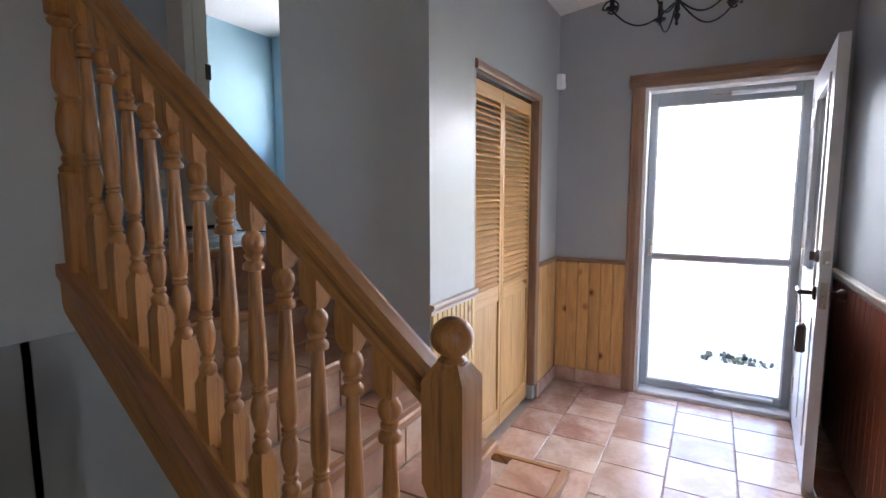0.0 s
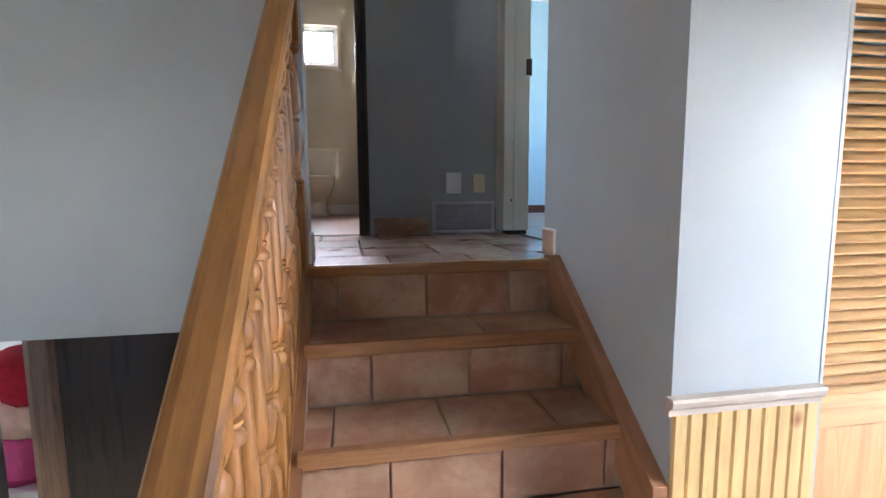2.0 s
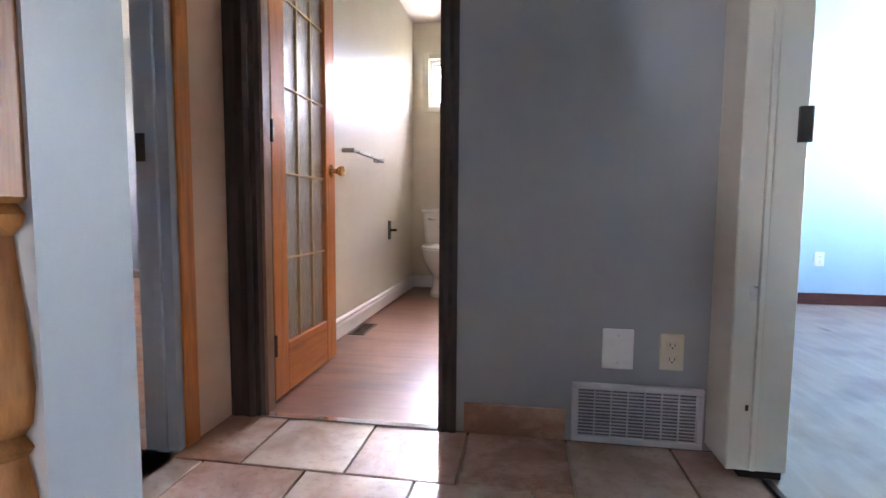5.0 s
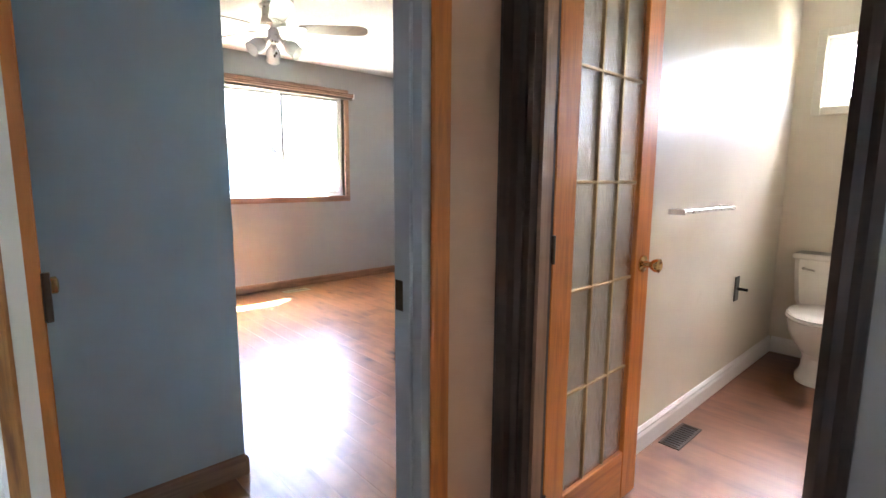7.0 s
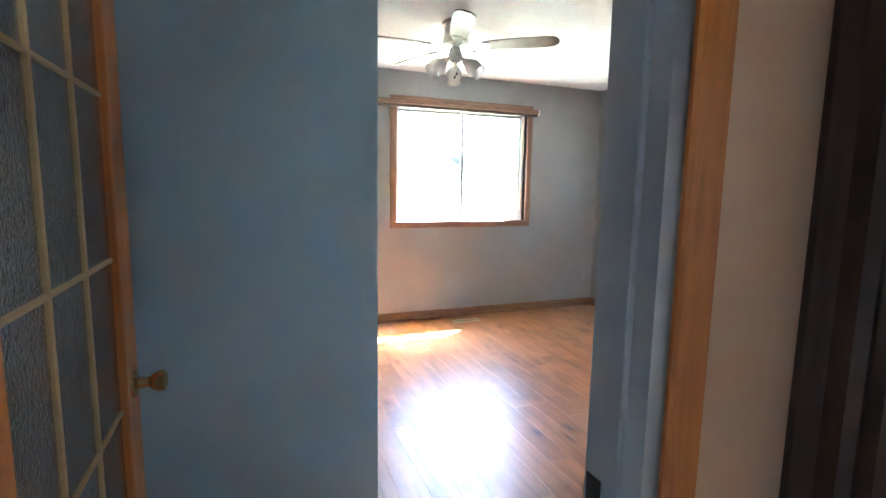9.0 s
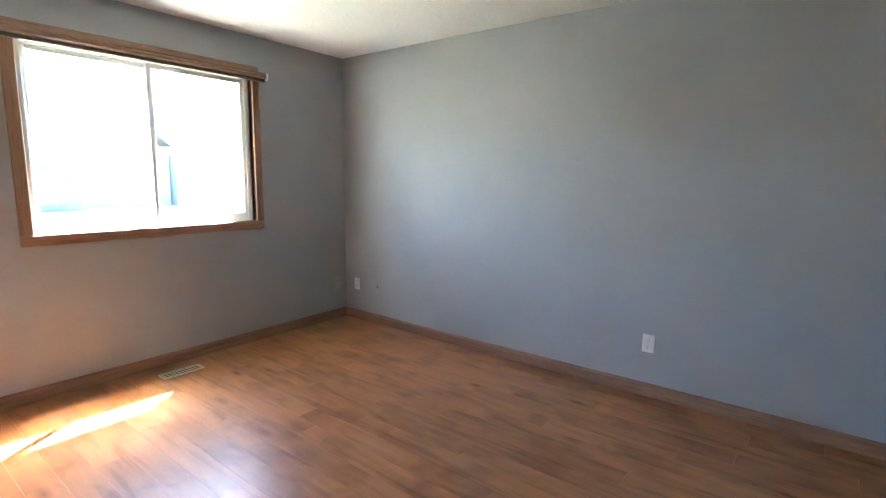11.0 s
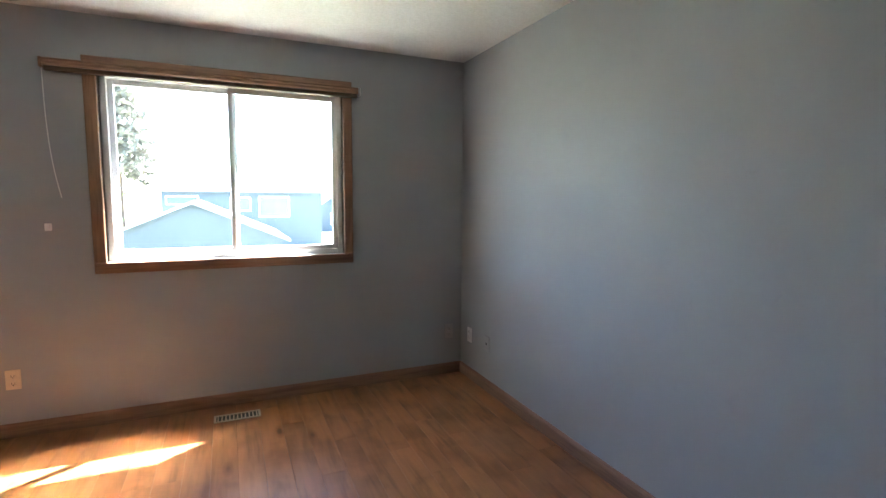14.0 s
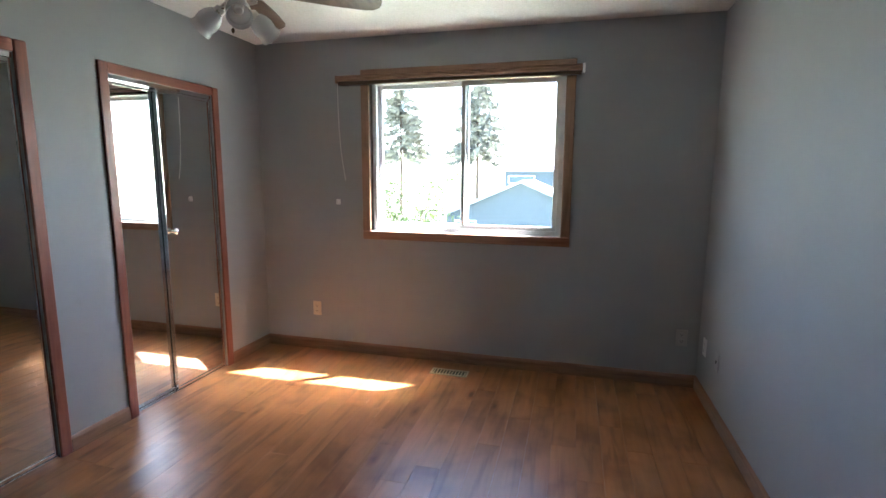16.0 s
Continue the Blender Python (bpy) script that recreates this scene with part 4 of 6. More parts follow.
# chandelier
CX, CY = 0.965, -1.475
ch = thing("chandelier", "black wrought iron scroll chandelier", "chandelier", (CX, CY, 1.015))
part("stem", turned(bmesh.new(), [(0.002, 0.0), (0.009, 0.010), (0.005, 0.022), (0.012, 0.035), (0.016, 0.050), (0.007, 0.062), (0.014, 0.075), (0.010, 0.10), (0.010, 0.32), (0.004, 0.34), (0.004, 0.53), (0.05, 0.54), (0.05, 0.57)], CX, CY, 1.015, 14), IRON, ch, "", True)
for k in range(5):
    a = 2 * math.pi * k / 5 + 0.35
    ca, sa = math.cos(a), math.sin(a)
    pts = []
    for i in range(15):
        u = i / 14
        pts.append((0.012 + 0.335 * u, 0.10 - 0.085 * math.sin(math.pi * min(1, u * 1.15)) + 0.06 * max(0, u - 0.7)))
    for i in range(1, 15):
        ang = i / 14 * 1.8 * math.pi
        rr = 0.045 * (1 - 0.5 * i / 14)
        pts.append((0.347 - 0.045 + rr * math.cos(ang), 0.118 + rr * math.sin(ang)))
    bm = bmesh.new()
    for (r0, h0), (r1, h1) in zip(pts, pts[1:]):
        rod(bm, (CX + ca * r0, CY + sa * r0, 1.025 + h0), (CX + ca * r1, CY + sa * r1, 1.025 + h1), 0.0045, 7)
    arm = part("arm", bm, IRON, ch, "", True)
    part("candle_cup", turned(bmesh.new(), [(0.004, 0.10), (0.030, 0.115), (0.032, 0.122), (0.013, 0.124), (0.012, 0.21), (0.002, 0.212)], CX + ca * 0.30, CY + sa * 0.30, 1.025, 12), IRON, arm, "", True)

# ---------------------------------------------------------------- upper hall
grille = thing("return_air_grille", "off-white louvred return air grille low on the hall wall", "vent grille", (-0.09, HALL_Y, 0.0))
gx0, gx1, gz0, gz1 = -0.285, 0.10, 0.004, 0.192
# Grey sheet close behind the slats paints the shade inside the duct.
part("duct_shade_sheet", B(gx0 + 0.015, gx1 - 0.015, HALL_Y - 0.002, HALL_Y - 0.0005, gz0 + 0.02, gz1 - 0.02), plain("duct_shadow", (0.20, 0.19, 0.21), 0.8), grille)
for a, b, c, d in ((gx0, gx1, gz0, gz0 + 0.02), (gx0, gx1, gz1 - 0.02, gz1), (gx0, gx0 + 0.02, gz0 + 0.02, gz1 - 0.02), (gx1 - 0.02, gx1, gz0 + 0.02, gz1 - 0.02)):
    part("frame", B(a, b, HALL_Y - 0.014, HALL_Y, c, d, bevel=0.003), VENT_WHITE, grille)
for i in range(13):
    z = gz0 + 0.030 + i * 0.0107
    bm = B(gx0 + 0.02, gx1 - 0.02, -0.006, 0.006, -0.001, 0.001)
    moved(bm, Matrix.Translation((0, HALL_Y - 0.007, z)) @ Matrix.Rotation(radians(-35), 4, "X"))
    part("slat", bm, VENT_WHITE, grille)
for i in range(1, 7):
    x = gx0 + 0.02 + i * (gx1 - gx0 - 0.04) / 7
    part("divider", B(x - 0.0012, x + 0.0012, HALL_Y - 0.013, HALL_Y - 0.002, gz0 + 0.02, gz1 - 0.02), VENT_WHITE, grille)
for x in (gx0 + 0.10, gx1 - 0.10):
    part("latch", B(x - 0.012, x + 0.012, HALL_Y - 0.018, HALL_Y - 0.014, gz1 - 0.015, gz1 - 0.006), VENT_WHITE, grille)


def plate(name, label, category, at, out, w=0.072, h=0.115, material=None, kind="outlet", group=""):
    """A wall plate: out is the way it faces, one of +x -x +y -y."""
    material = material or IVORY
    e = thing(name, label, category, at, group)
    turn = {"-y": 0, "+x": 90, "+y": 180, "-x": -90}[out]
    m = Matrix.Translation(at) @ Matrix.Rotation(radians(turn), 4, "Z")

    def add(n, bm, mt, sm=False):
        return part(n, moved(bm, m), mt, e, "", sm)
    add("cover", B(-w / 2, w / 2, -0.006, 0, -h / 2, h / 2, bevel=0.003), material)
    if kind == "outlet":
        for z in (-0.0245, 0.0195):
            add("socket", B(-0.017, 0.017, -0.009, -0.006, z - 0.011, z + 0.016, bevel=0.003), material)
            for x in (-0.007, 0.007):
                add("slot", B(x - 0.0012, x + 0.0012, -0.0096, -0.009, z - 0.001, z + 0.009), BLACK)
            add("ground_hole", B(-0.0025, 0.0025, -0.0096, -0.009, z - 0.008, z - 0.003), BLACK)
        add("screw", moved(turned(bmesh.new(), [(0.003, 0), (0.003, 0.001)], steps=8), Matrix.Translation((0, -0.006, -0.001)) @ Matrix.Rotation(radians(90), 4, "X")), NICKEL)
    elif kind == "jack":
        add("jack", B(-0.008, 0.008, -0.010, -0.006, -0.010, 0.010, bevel=0.002), BLACK)
    elif kind == "blank":
        for z in (-0.042, 0.042):
            add("screw", moved(turned(bmesh.new(), [(0.003, 0), (0.003, 0.001)], steps=8), Matrix.Translation((0, -0.006, z)) @ Matrix.Rotation(radians(90), 4, "X")), NICKEL)
    return e


plate("blank_plate", "blank white cover plate on the hall wall", "wall plate", (-0.152, HALL_Y, 0.302), "-y", 0.092, 0.125, WHITE_PLASTIC, "blank")
plate("outlet", "ivory duplex outlet on the hall wall", "outlet", (0.004, HALL_Y, 0.300), "-y", 0.07, 0.112)

# cream door post of the side room, with a gap at the foot
post = thing("side_room_door_post", "chipped cream painted door post with strike holes", "door post", (0.185, 1.11, 0), kind="structure")
part("post", B(0.108, 0.262, 1.035, HALL_Y - 0.002, 0.025, 2.05, bevel=0.004), CREAM, post)
part("stop", B(0.165, 0.18, 1.023, 1.036, 0.03, 2.04, bevel=0.002), CREAM, post)
# Near-black block paints the shade in the gap under the post.
part("foot", B(0.15, 0.255, 1.05, HALL_Y - 0.01, 0.0, 0.026), plain("foot_gap_dark", (0.03, 0.02, 0.015), 0.8), post, "dark block painting the shaded gap at the foot")
for z, w in ((0.945, 0.018), (0.20, 0.006), (1.75, 0.018)):
    if w > 0.01:
        part("hinge", B(0.235, 0.268, 1.024, 1.036, z - 0.045, z + 0.045, bevel=0.002), BRONZE, post)
    else:
        part("strike_hole", B(0.15, 0.158, 1.0335, 1.036, z - 0.008, z + 0.008), BLACK, post)
part("strike_plate", B(0.146, 0.170, 1.0338, 1.036, 0.49, 0.53), NICKEL, post)
single("trim_side_room", B(0.205, 0.225, 0.16, 1.035, -0.004, 0.006, bevel=0.002), BRONZE, "dark transition strip between tile and laminate", "trim", kind="structure")
single("baseboard_side_room", B(0.28, 3.4, 3.900, 3.918, 0.0, 0.09, bevel=0.004), CHERRY_DARK, "dark cherry stained baseboard", "baseboard", kind="structure")
plate("outlet", "white duplex outlet on the blue wall", "outlet", (1.88, 3.92, 0.36), "-y", 0.07, 0.112, WHITE_PLASTIC)

# bathroom doorway, espresso casing
DH = 2.05
for x0, x1 in ((-1.444, -1.356), (-0.708, -0.650)):
    bm = prism(bmesh.new(), [(x0, HALL_Y), (x0, HALL_Y - 0.012), (x0 + 0.015, HALL_Y - 0.018), ((x0 + x1) / 2, HALL_Y - 0.012), (x1 - 0.015, HALL_Y - 0.018), (x1, HALL_Y - 0.012), (x1, HALL_Y)], "z", 0, DH + 0.07)
    single("trim_bathroom_door", bm, DARK_Z, "espresso stained bathroom door casing", "trim", kind="structure")
single("trim_bathroom_door", B(-1.356, -0.708, HALL_Y - 0.016, HALL_Y, DH, DH + 0.07), DARK_Z, "espresso stained bathroom door head casing", "trim", kind="structure")
for a, b in ((-1.360, -1.338), (-0.710, -0.692)):
    single("trim_bathroom_jamb", B(a, b, HALL_Y - 0.002, HALL_Y + 0.135, 0, DH), DARK_Z, "espresso stained bathroom door jamb", "trim", kind="structure")
single("trim_bathroom_stop", B(-1.338, -1.326, HALL_Y + 0.03, HALL_Y + 0.075, 0, DH), TRIM_Z, "brown door stop", "trim", kind="structure")
single("trim_threshold_bath", B(-1.338, -0.710, HALL_Y - 0.01, HALL_Y + 0.02, -0.002, 0.006, bevel=0.002), CHROME, "bright metal threshold strip", "trim", kind="structure")


def knob_bm(side):
    bm = turned(bmesh.new(), [(0.031, 0), (0.030, 0.006), (0.013, 0.011), (0.011, 0.030), (0.018, 0.038), (0.024, 0.050), (0.024, 0.062), (0.016, 0.066), (0.003, 0.060)], steps=20)
    return moved(bm, Matrix.Rotation(radians(90 * side), 4, "X"))


def french_door(hinge, way, width, label):
    """A glazed fir door, three panes across and five high; it lies along x from the hinge and is then turned."""
    d = thing("french_door", label, "door", hinge, "french doors of the hall")
    m = Matrix.Translation(hinge) @ Matrix.Rotation(radians(way), 4, "Z")
    h, t, st = 2.02, 0.035, 0.108

    def add(n, bm, mt, lb="", sm=False, under=None):
        return part(n, moved(bm, m), mt, under or d, lb, sm)
    for a, b in ((0.003, st), (width - st, width)):
        add("stile", B(a, b, -t / 2, t / 2, 0.012, h, bevel=0.003), FIR_Z)
    add("bottom_rail", B(st, width - st, -t / 2 + 0.001, t / 2 - 0.001, 0.012, 0.205, bevel=0.003), FIR_Y)
    add("top_rail", B(st, width - st, -t / 2 + 0.001, t / 2 - 0.001, h - 0.18, h, bevel=0.003), FIR_Y)
    gx0, gx1, gz0, gz1 = st, width - st, 0.205, h - 0.18
    for i in range(3):
        for j in range(5):
            a, b = gx0 + (gx1 - gx0) * i / 3, gx0 + (gx1 - gx0) * (i + 1) / 3
            c, e = gz0 + (gz1 - gz0) * j / 5, gz0 + (gz1 - gz0) * (j + 1) / 5
            add("pane", B(a + 0.002, b - 0.002, -0.003, 0.003, c + 0.002, e - 0.002), FROST, "pebbled obscure glass pane").visible_shadow = False
    for i in (1, 2):
        a = gx0 + (gx1 - gx0) * i / 3
        add("glazing_bar", B(a - 0.0045, a + 0.0045, -0.0085, 0.0085, gz0, gz1, bevel=0.002), BAR, "slim brass coloured glazing bar")
    for j in range(1, 5):
        c = gz0 + (gz1 - gz0) * j / 5
        add("glazing_bar", B(gx0, gx1, -0.0075, 0.0075, c - 0.0045, c + 0.0045, bevel=0.002), BAR, "slim brass coloured glazing bar")
    for s in (-1, 1):
        add("knob", moved(knob_bm(-s), Matrix.Translation((width - 0.055, s * t / 2, 0.90))), BRASS, "aged brass door knob", True)
    add("latch_plate", B(width, width + 0.0015, -0.011, 0.011, 0.87, 0.93), BRASS)
    for z in (0.22, 1.0, 1.8):
        add("hinge", rod(bmesh.new(), (0.0, -t / 2 - 0.004, z - 0.04), (0.0, -t / 2 - 0.004, z + 0.04), 0.006), BRONZE)
    return d


french_door((-1.353, HALL_Y + 0.10, 0), 90, 0.60, "orange stained fir french door standing open into the bathroom")
french_door((-1.535, 0.190, 0), 180.4, 0.735, "orange stained fir french door standing open into the bedroom")

# bedroom doorway in the hall's end wall
EX0, EX1 = -1.55, END_X + 0.02
for a, b in ((0.936, 0.995),):
    single("trim_bedroom_door", B(EX1, EX1 + 0.014, a, b, 0, 2.11, bevel=0.004), FIR_Z, "orange stained bedroom door casing", "trim", kind="structure")
single("trim_bedroom_door", B(EX1, EX1 + 0.016, 0.121, 0.164, 0, 2.11, bevel=0.005), OAK_Z, "oak bedroom door casing", "trim", kind="structure")
single("trim_bedroom_door", B(EX1, EX1 + 0.014, 0.164, 0.936, 2.05, 2.11, bevel=0.004), FIR_Y, "orange stained bedroom door head casing", "trim", kind="structure")
jl = single("trim_bedroom_jamb", B(EX0 - 0.002, EX1 + 0.002, 0.152, 0.186, 0, 2.05), CREAM, "cream painted bedroom door jamb", "trim", kind="structure")
jr = single("trim_bedroom_jamb", B(EX0 - 0.002, EX1 + 0.002, 0.910, 0.931, 0, 2.05), ALU, "grey painted bedroom door jamb with a strike plate", "trim", kind="structure")
part("strike_plate", B(EX0 + 0.004, EX0 + 0.034, 0.907, 0.910, 0.855, 0.935, bevel=0.001), BRONZE, jr, "dark strike plate")
part("door_stop", B(EX0 + 0.045, EX0 + 0.075, 0.899, 0.910, 0, 2.04, bevel=0.002), ALU, jr)
single("wall_bathroom_return", B(END_X + 0.02, END_X + 0.022, 0.996, HALL_Y, 0, CEIL_Z), paint("tan_hall_strip", (0.66, 0.42, 0.28), 0.45), "tan strip of hall wall", "wall", kind="structure")

# ---------------------------------------------------------------- bathroom
def toilet(at, turn, label, glaze):
    e = thing("toilet", label, "toilet", at)
    m = Matrix.Translation(at) @ Matrix.Rotation(radians(turn), 4, "Z")

    def add(n, bm, mt, lb="", sm=True, under=None):
        return part(n, moved(bm, m), mt, under or e, lb, sm)

    def oval(levels, steps=26):
        """Rings of (half width, front reach, back reach, height); the bowl points to -y."""
        bm, rows = bmesh.new(), []
        for hw, fr, bk, z in levels:
            ring = []
            for i in range(steps):
                a = 2 * math.pi * i / steps
                y = -math.cos(a) * (fr if math.cos(a) > 0 else bk)
                ring.append(bm.verts.new((hw * math.sin(a) * (1.0 if math.cos(a) > 0 else 0.96), y, z)))
            rows.append(ring)
        for a, b in zip(rows, rows[1:]):
            for i in range(steps):
                bm.faces.new((a[i], a[(i + 1) % steps], b[(i + 1) % steps], b[i]))
        bm.faces.new(rows[0][::-1])
        bm.faces.new(rows[-1])
        return bm
    add("pedestal", oval([(0.115, 0.16, 0.22, 0.0), (0.118, 0.165, 0.225, 0.03), (0.098, 0.13, 0.20, 0.07), (0.092, 0.12, 0.19, 0.15), (0.105, 0.16, 0.20, 0.20)]), glaze)
    add("bowl", oval([(0.105, 0.15, 0.20, 0.185), (0.145, 0.23, 0.21, 0.25), (0.172, 0.285, 0.215, 0.32), (0.182, 0.305, 0.22, 0.375), (0.182, 0.305, 0.22, 0.392)]), glaze)
    add("seat", oval([(0.186, 0.312, 0.16, 0.394), (0.190, 0.318, 0.165, 0.402), (0.186, 0.312, 0.16, 0.412)]), glaze)
    add("lid", oval([(0.184, 0.308, 0.165, 0.414), (0.187, 0.312, 0.168, 0.420), (0.178, 0.295, 0.160, 0.432), (0.12, 0.20, 0.12, 0.437)]), glaze)
    bm = bmesh.new()
    rows = []
    for w, y0, y1, z in ((0.185, 0.20, 0.36, 0.385), (0.205, 0.195, 0.37, 0.43), (0.222, 0.19, 0.375, 0.62), (0.225, 0.19, 0.375, 0.70)):
        c = 0.03
        rows.append([bm.verts.new((x, y, z)) for x, y in ((-w + c, y0), (w - c, y0), (w, y0 + c), (w, y1 - c), (w - c, y1), (-w + c, y1), (-w, y1 - c), (-w, y0 + c))])
    for a, b in zip(rows, rows[1:]):
        for i in range(8):
            bm.faces.new((a[i], a[(i + 1) % 8], b[(i + 1) % 8], b[i]))
    bm.faces.new(rows[0][::-1])
    bm.faces.new(rows[-1])
    tank = add("tank", bm, glaze)
    add("tank_lid", B(-0.235, 0.235, 0.18, 0.385, 0.70, 0.738, bevel=0.010), glaze)
    add("flush_lever", rod(rod(bmesh.new(), (-0.165, 0.19, 0.645), (-0.165, 0.172, 0.645), 0.010), (-0.170, 0.174, 0.645), (-0.105, 0.170, 0.638), 0.006), CHROME, "chrome flush lever", True, tank)
    return e


toilet((-1.10, 3.745, 0.0), 0, "bone coloured two-piece toilet with closed lid", PORCELAIN)
toilet((-1.12, 3.24, LOW), 0, "almond two-piece toilet with warm light in its glaze colour, against rust panelling", WARM_LIT_ALMOND)

tb = thing("towel_bar", "brushed nickel towel bar on the beige wall", "towel bar", (BATH_W, 2.63, 1.05))
part("bar", B(BATH_W + 0.058, BATH_W + 0.074, 2.32, 2.95, 1.050, 1.066, bevel=0.002), NICKEL, tb)
for y in (2.335, 2.935):
    part("bracket", B(BATH_W, BATH_W + 0.073, y - 0.011, y + 0.011, 1.046, 1.070, bevel=0.002), NICKEL, tb)
ph = thing("paper_holder", "black wall plate of a paper holder with a peg", "paper holder", (BATH_W, 3.33, 0.565))
part("plate", B(BATH_W, BATH_W + 0.007, 3.295, 3.36, 0.495, 0.64, bevel=0.002), BLACK, ph)
part("peg", rod(bmesh.new(), (BATH_W + 0.005, 3.33, 0.567), (BATH_W + 0.06, 3.33, 0.567), 0.009), IRON, ph, "", True)


def register(at, w, d, label, turn=0.0, material=None):
    e = thing("floor_register", label, "floor vent", at)
    m = Matrix.Translation(at) @ Matrix.Rotation(radians(turn), 4, "Z")
    mt = material or BRONZE

    def add(n, bm, mm):
        return part(n, moved(bm, m), mm, e)
    # Flat black sheet under the louvres paints the shade of the open duct.
    add("well_shade_sheet", B(-w / 2 + 0.012, w / 2 - 0.012, -d / 2 + 0.012, d / 2 - 0.012, -0.002, 0.0015), BLACK)
    for a, b, c, f in ((-w / 2, w / 2, -d / 2, -d / 2 + 0.014), (-w / 2, w / 2, d / 2 - 0.014, d / 2), (-w / 2, -w / 2 + 0.014, -d / 2 + 0.014, d / 2 - 0.014), (w / 2 - 0.014, w / 2, -d / 2 + 0.014, d / 2 - 0.014)):
        add("rim", B(a, b, c, f, 0.0, 0.006, bevel=0.002), mt)
    n = 11
    for i in range(n):
        x = -w / 2 + 0.024 + i * (w - 0.048) / (n - 1)
        add("louvre", B(x - 0.003, x + 0.003, -d / 2 + 0.014, d / 2 - 0.014, 0.0016, 0.005), mt)
    return e


register((-1.383, 2.445, 0.0), 0.27, 0.095, "dark bronze floor register on the bathroom laminate", 90)
register((-5.372, 2.445, 0.0), 0.275, 0.105, "tan steel floor register below the bedroom window", 90, plain("tan_register", (0.60, 0.53, 0.43), 0.4))

bath_base = [(0.0, 0.0), (0.016, 0.0), (0.016, 0.07), (0.010, 0.085), (0.012, 0.094), (0.004, 0.108), (0.0, 0.11)]
single("baseboard_bathroom_west", prism(bmesh.new(), [(BATH_W + d, z) for d, z in bath_base], "y", HALL_Y + 0.14, BATH_N), WHITE, "white moulded bathroom baseboard", "baseboard", kind="structure")
single("baseboard_bathroom_north", prism(bmesh.new(), [(BATH_N - d, z) for d, z in bath_base], "x", BATH_W + 0.016, 0.15), WHITE, "white moulded bathroom baseboard", "baseboard", kind="structure")


def window_unit(name, axis, face, outward, a0, a1, z0, z1, label, panes, frame=0.035, casing_w=0.06, cas=None):
    """A window set back in its wall; axis is the wall's run."""
    w = thing(name, label, "window", ((a0 + a1) / 2, face, z0) if axis == "x" else (face, (a0 + a1) / 2, z0), kind="structure")

    def bx(p, q, d0, d1, c, d, bevel=0.002):
        f0, f1 = sorted((face + outward * d0, face + outward * d1))
        return B(p, q, f0, f1, c, d, bevel=bevel) if axis == "x" else B(f0, f1, p, q, c, d, bevel=bevel)
    for p, q, c, d in ((a0, a0 + frame, z0, z1), (a1 - frame, a1, z0, z1), (a0 + frame, a1 - frame, z0, z0 + frame), (a0 + frame, a1 - frame, z1 - frame, z1)):
        part("window_frame", bx(p, q, 0.045, 0.12, c, d), VINYL, w)
    for p, q, d0 in panes:
        s = 0.03
        for r, t, c, d in ((p, p + s, z0 + frame, z1 - frame), (q - s, q, z0 + frame, z1 - frame), (p + s, q - s, z0 + frame, z0 + frame + s), (p + s, q - s, z1 - frame - s, z1 - frame)):
            part("sash", bx(r, t, d0, d0 + 0.028, c, d), VINYL, w)
        part("pane", bx(p + s, q - s, d0 + 0.012, d0 + 0.016, z0 + frame + s, z1 - frame - s, 0), GLASS, w, "clear glass pane").visible_shadow = False
    return w


window_unit("window_bedroom", "y", BED_W, -1, 1.765, 3.185, 0.995, 2.12, "white vinyl sliding bedroom window", ((1.80, 2.505, 0.085), (2.455, 3.15, 0.052)))
window_unit("window_bathroom", "x", BATH_N, 1, -1.313, -0.861, 1.665, 2.097, "small white bathroom window", ((-1.283, -0.891, 0.06),), 0.03)
window_unit("window_side_room", "y", 3.4, 1, 2.1, 3.7, 0.8, 2.0, "unseen white side room window", ((2.135, 3.665, 0.03),))
# Two added windows, never in view, that go with the entry fill light.
window_unit("added_window_living", "x", -5.1, -1, -4.7, -3.9, F0 + 1.0, F0 + 2.1, "added white living room window out of view", ((-4.665, -3.935, 0.03),))
window_unit("added_window_living_side", "y", -4.9, -1, -3.4, -2.8, F0 + 1.2, F0 + 2.0, "added white living room side window out of view", ((-3.365, -2.835, 0.03),))
# Added opening for the lower bathroom fill lamp, out of view.
window_unit("added_window_lower_bath", "x", 3.70, 1, -1.5, -0.9, -0.85, -0.4, "added small lower bathroom window out of view", ((-1.465, -0.935, 0.03),))
# Added opening for the lower room fill lamp, out of view.
window_unit("added_window_lower", "y", -5.6, -1, 2.0, 2.8, -1.25, -0.75, "added small lower level window out of view", ((2.035, 2.765, 0.03),))

# bathroom window casing
for p, q, c, d in ((-1.363, -1.313, 1.615, 2.147), (-0.861, -0.811, 1.615, 2.147), (-1.313, -0.861, 1.615, 1.665), (-1.313, -0.861, 2.097, 2.147)):
    single("trim_bathroom_window", B(p, q, BATH_N - 0.014, BATH_N, c, d, bevel=0.003), CREAM, "cream bathroom window casing", "trim", kind="structure")

# ---------------------------------------------------------------- bedroom
for p, q, c, d, m in ((1.70, 1.765, 0.995, 2.12, TRIM_Z), (3.185, 3.248, 0.995, 2.12, TRIM_Z), (1.70, 3.248, 0.93, 0.995, TRIM_Y), (1.70, 3.248, 2.12, 2.188, TRIM_Y)):
    single("trim_bedroom_window", B(BED_W, BED_W + 0.016, p, q, c, d, bevel=0.004), m, "brown bedroom window casing", "trim", kind="structure")
for p, q, c, d in ((1.757, 1.765, 0.995, 2.12), (3.185, 3.193, 0.995, 2.12)):
    single("trim_bedroom_reveal", B(BED_W - 0.045, BED_W, p, q, c, d), TRIM_Z, "brown window reveal", "trim", kind="structure")

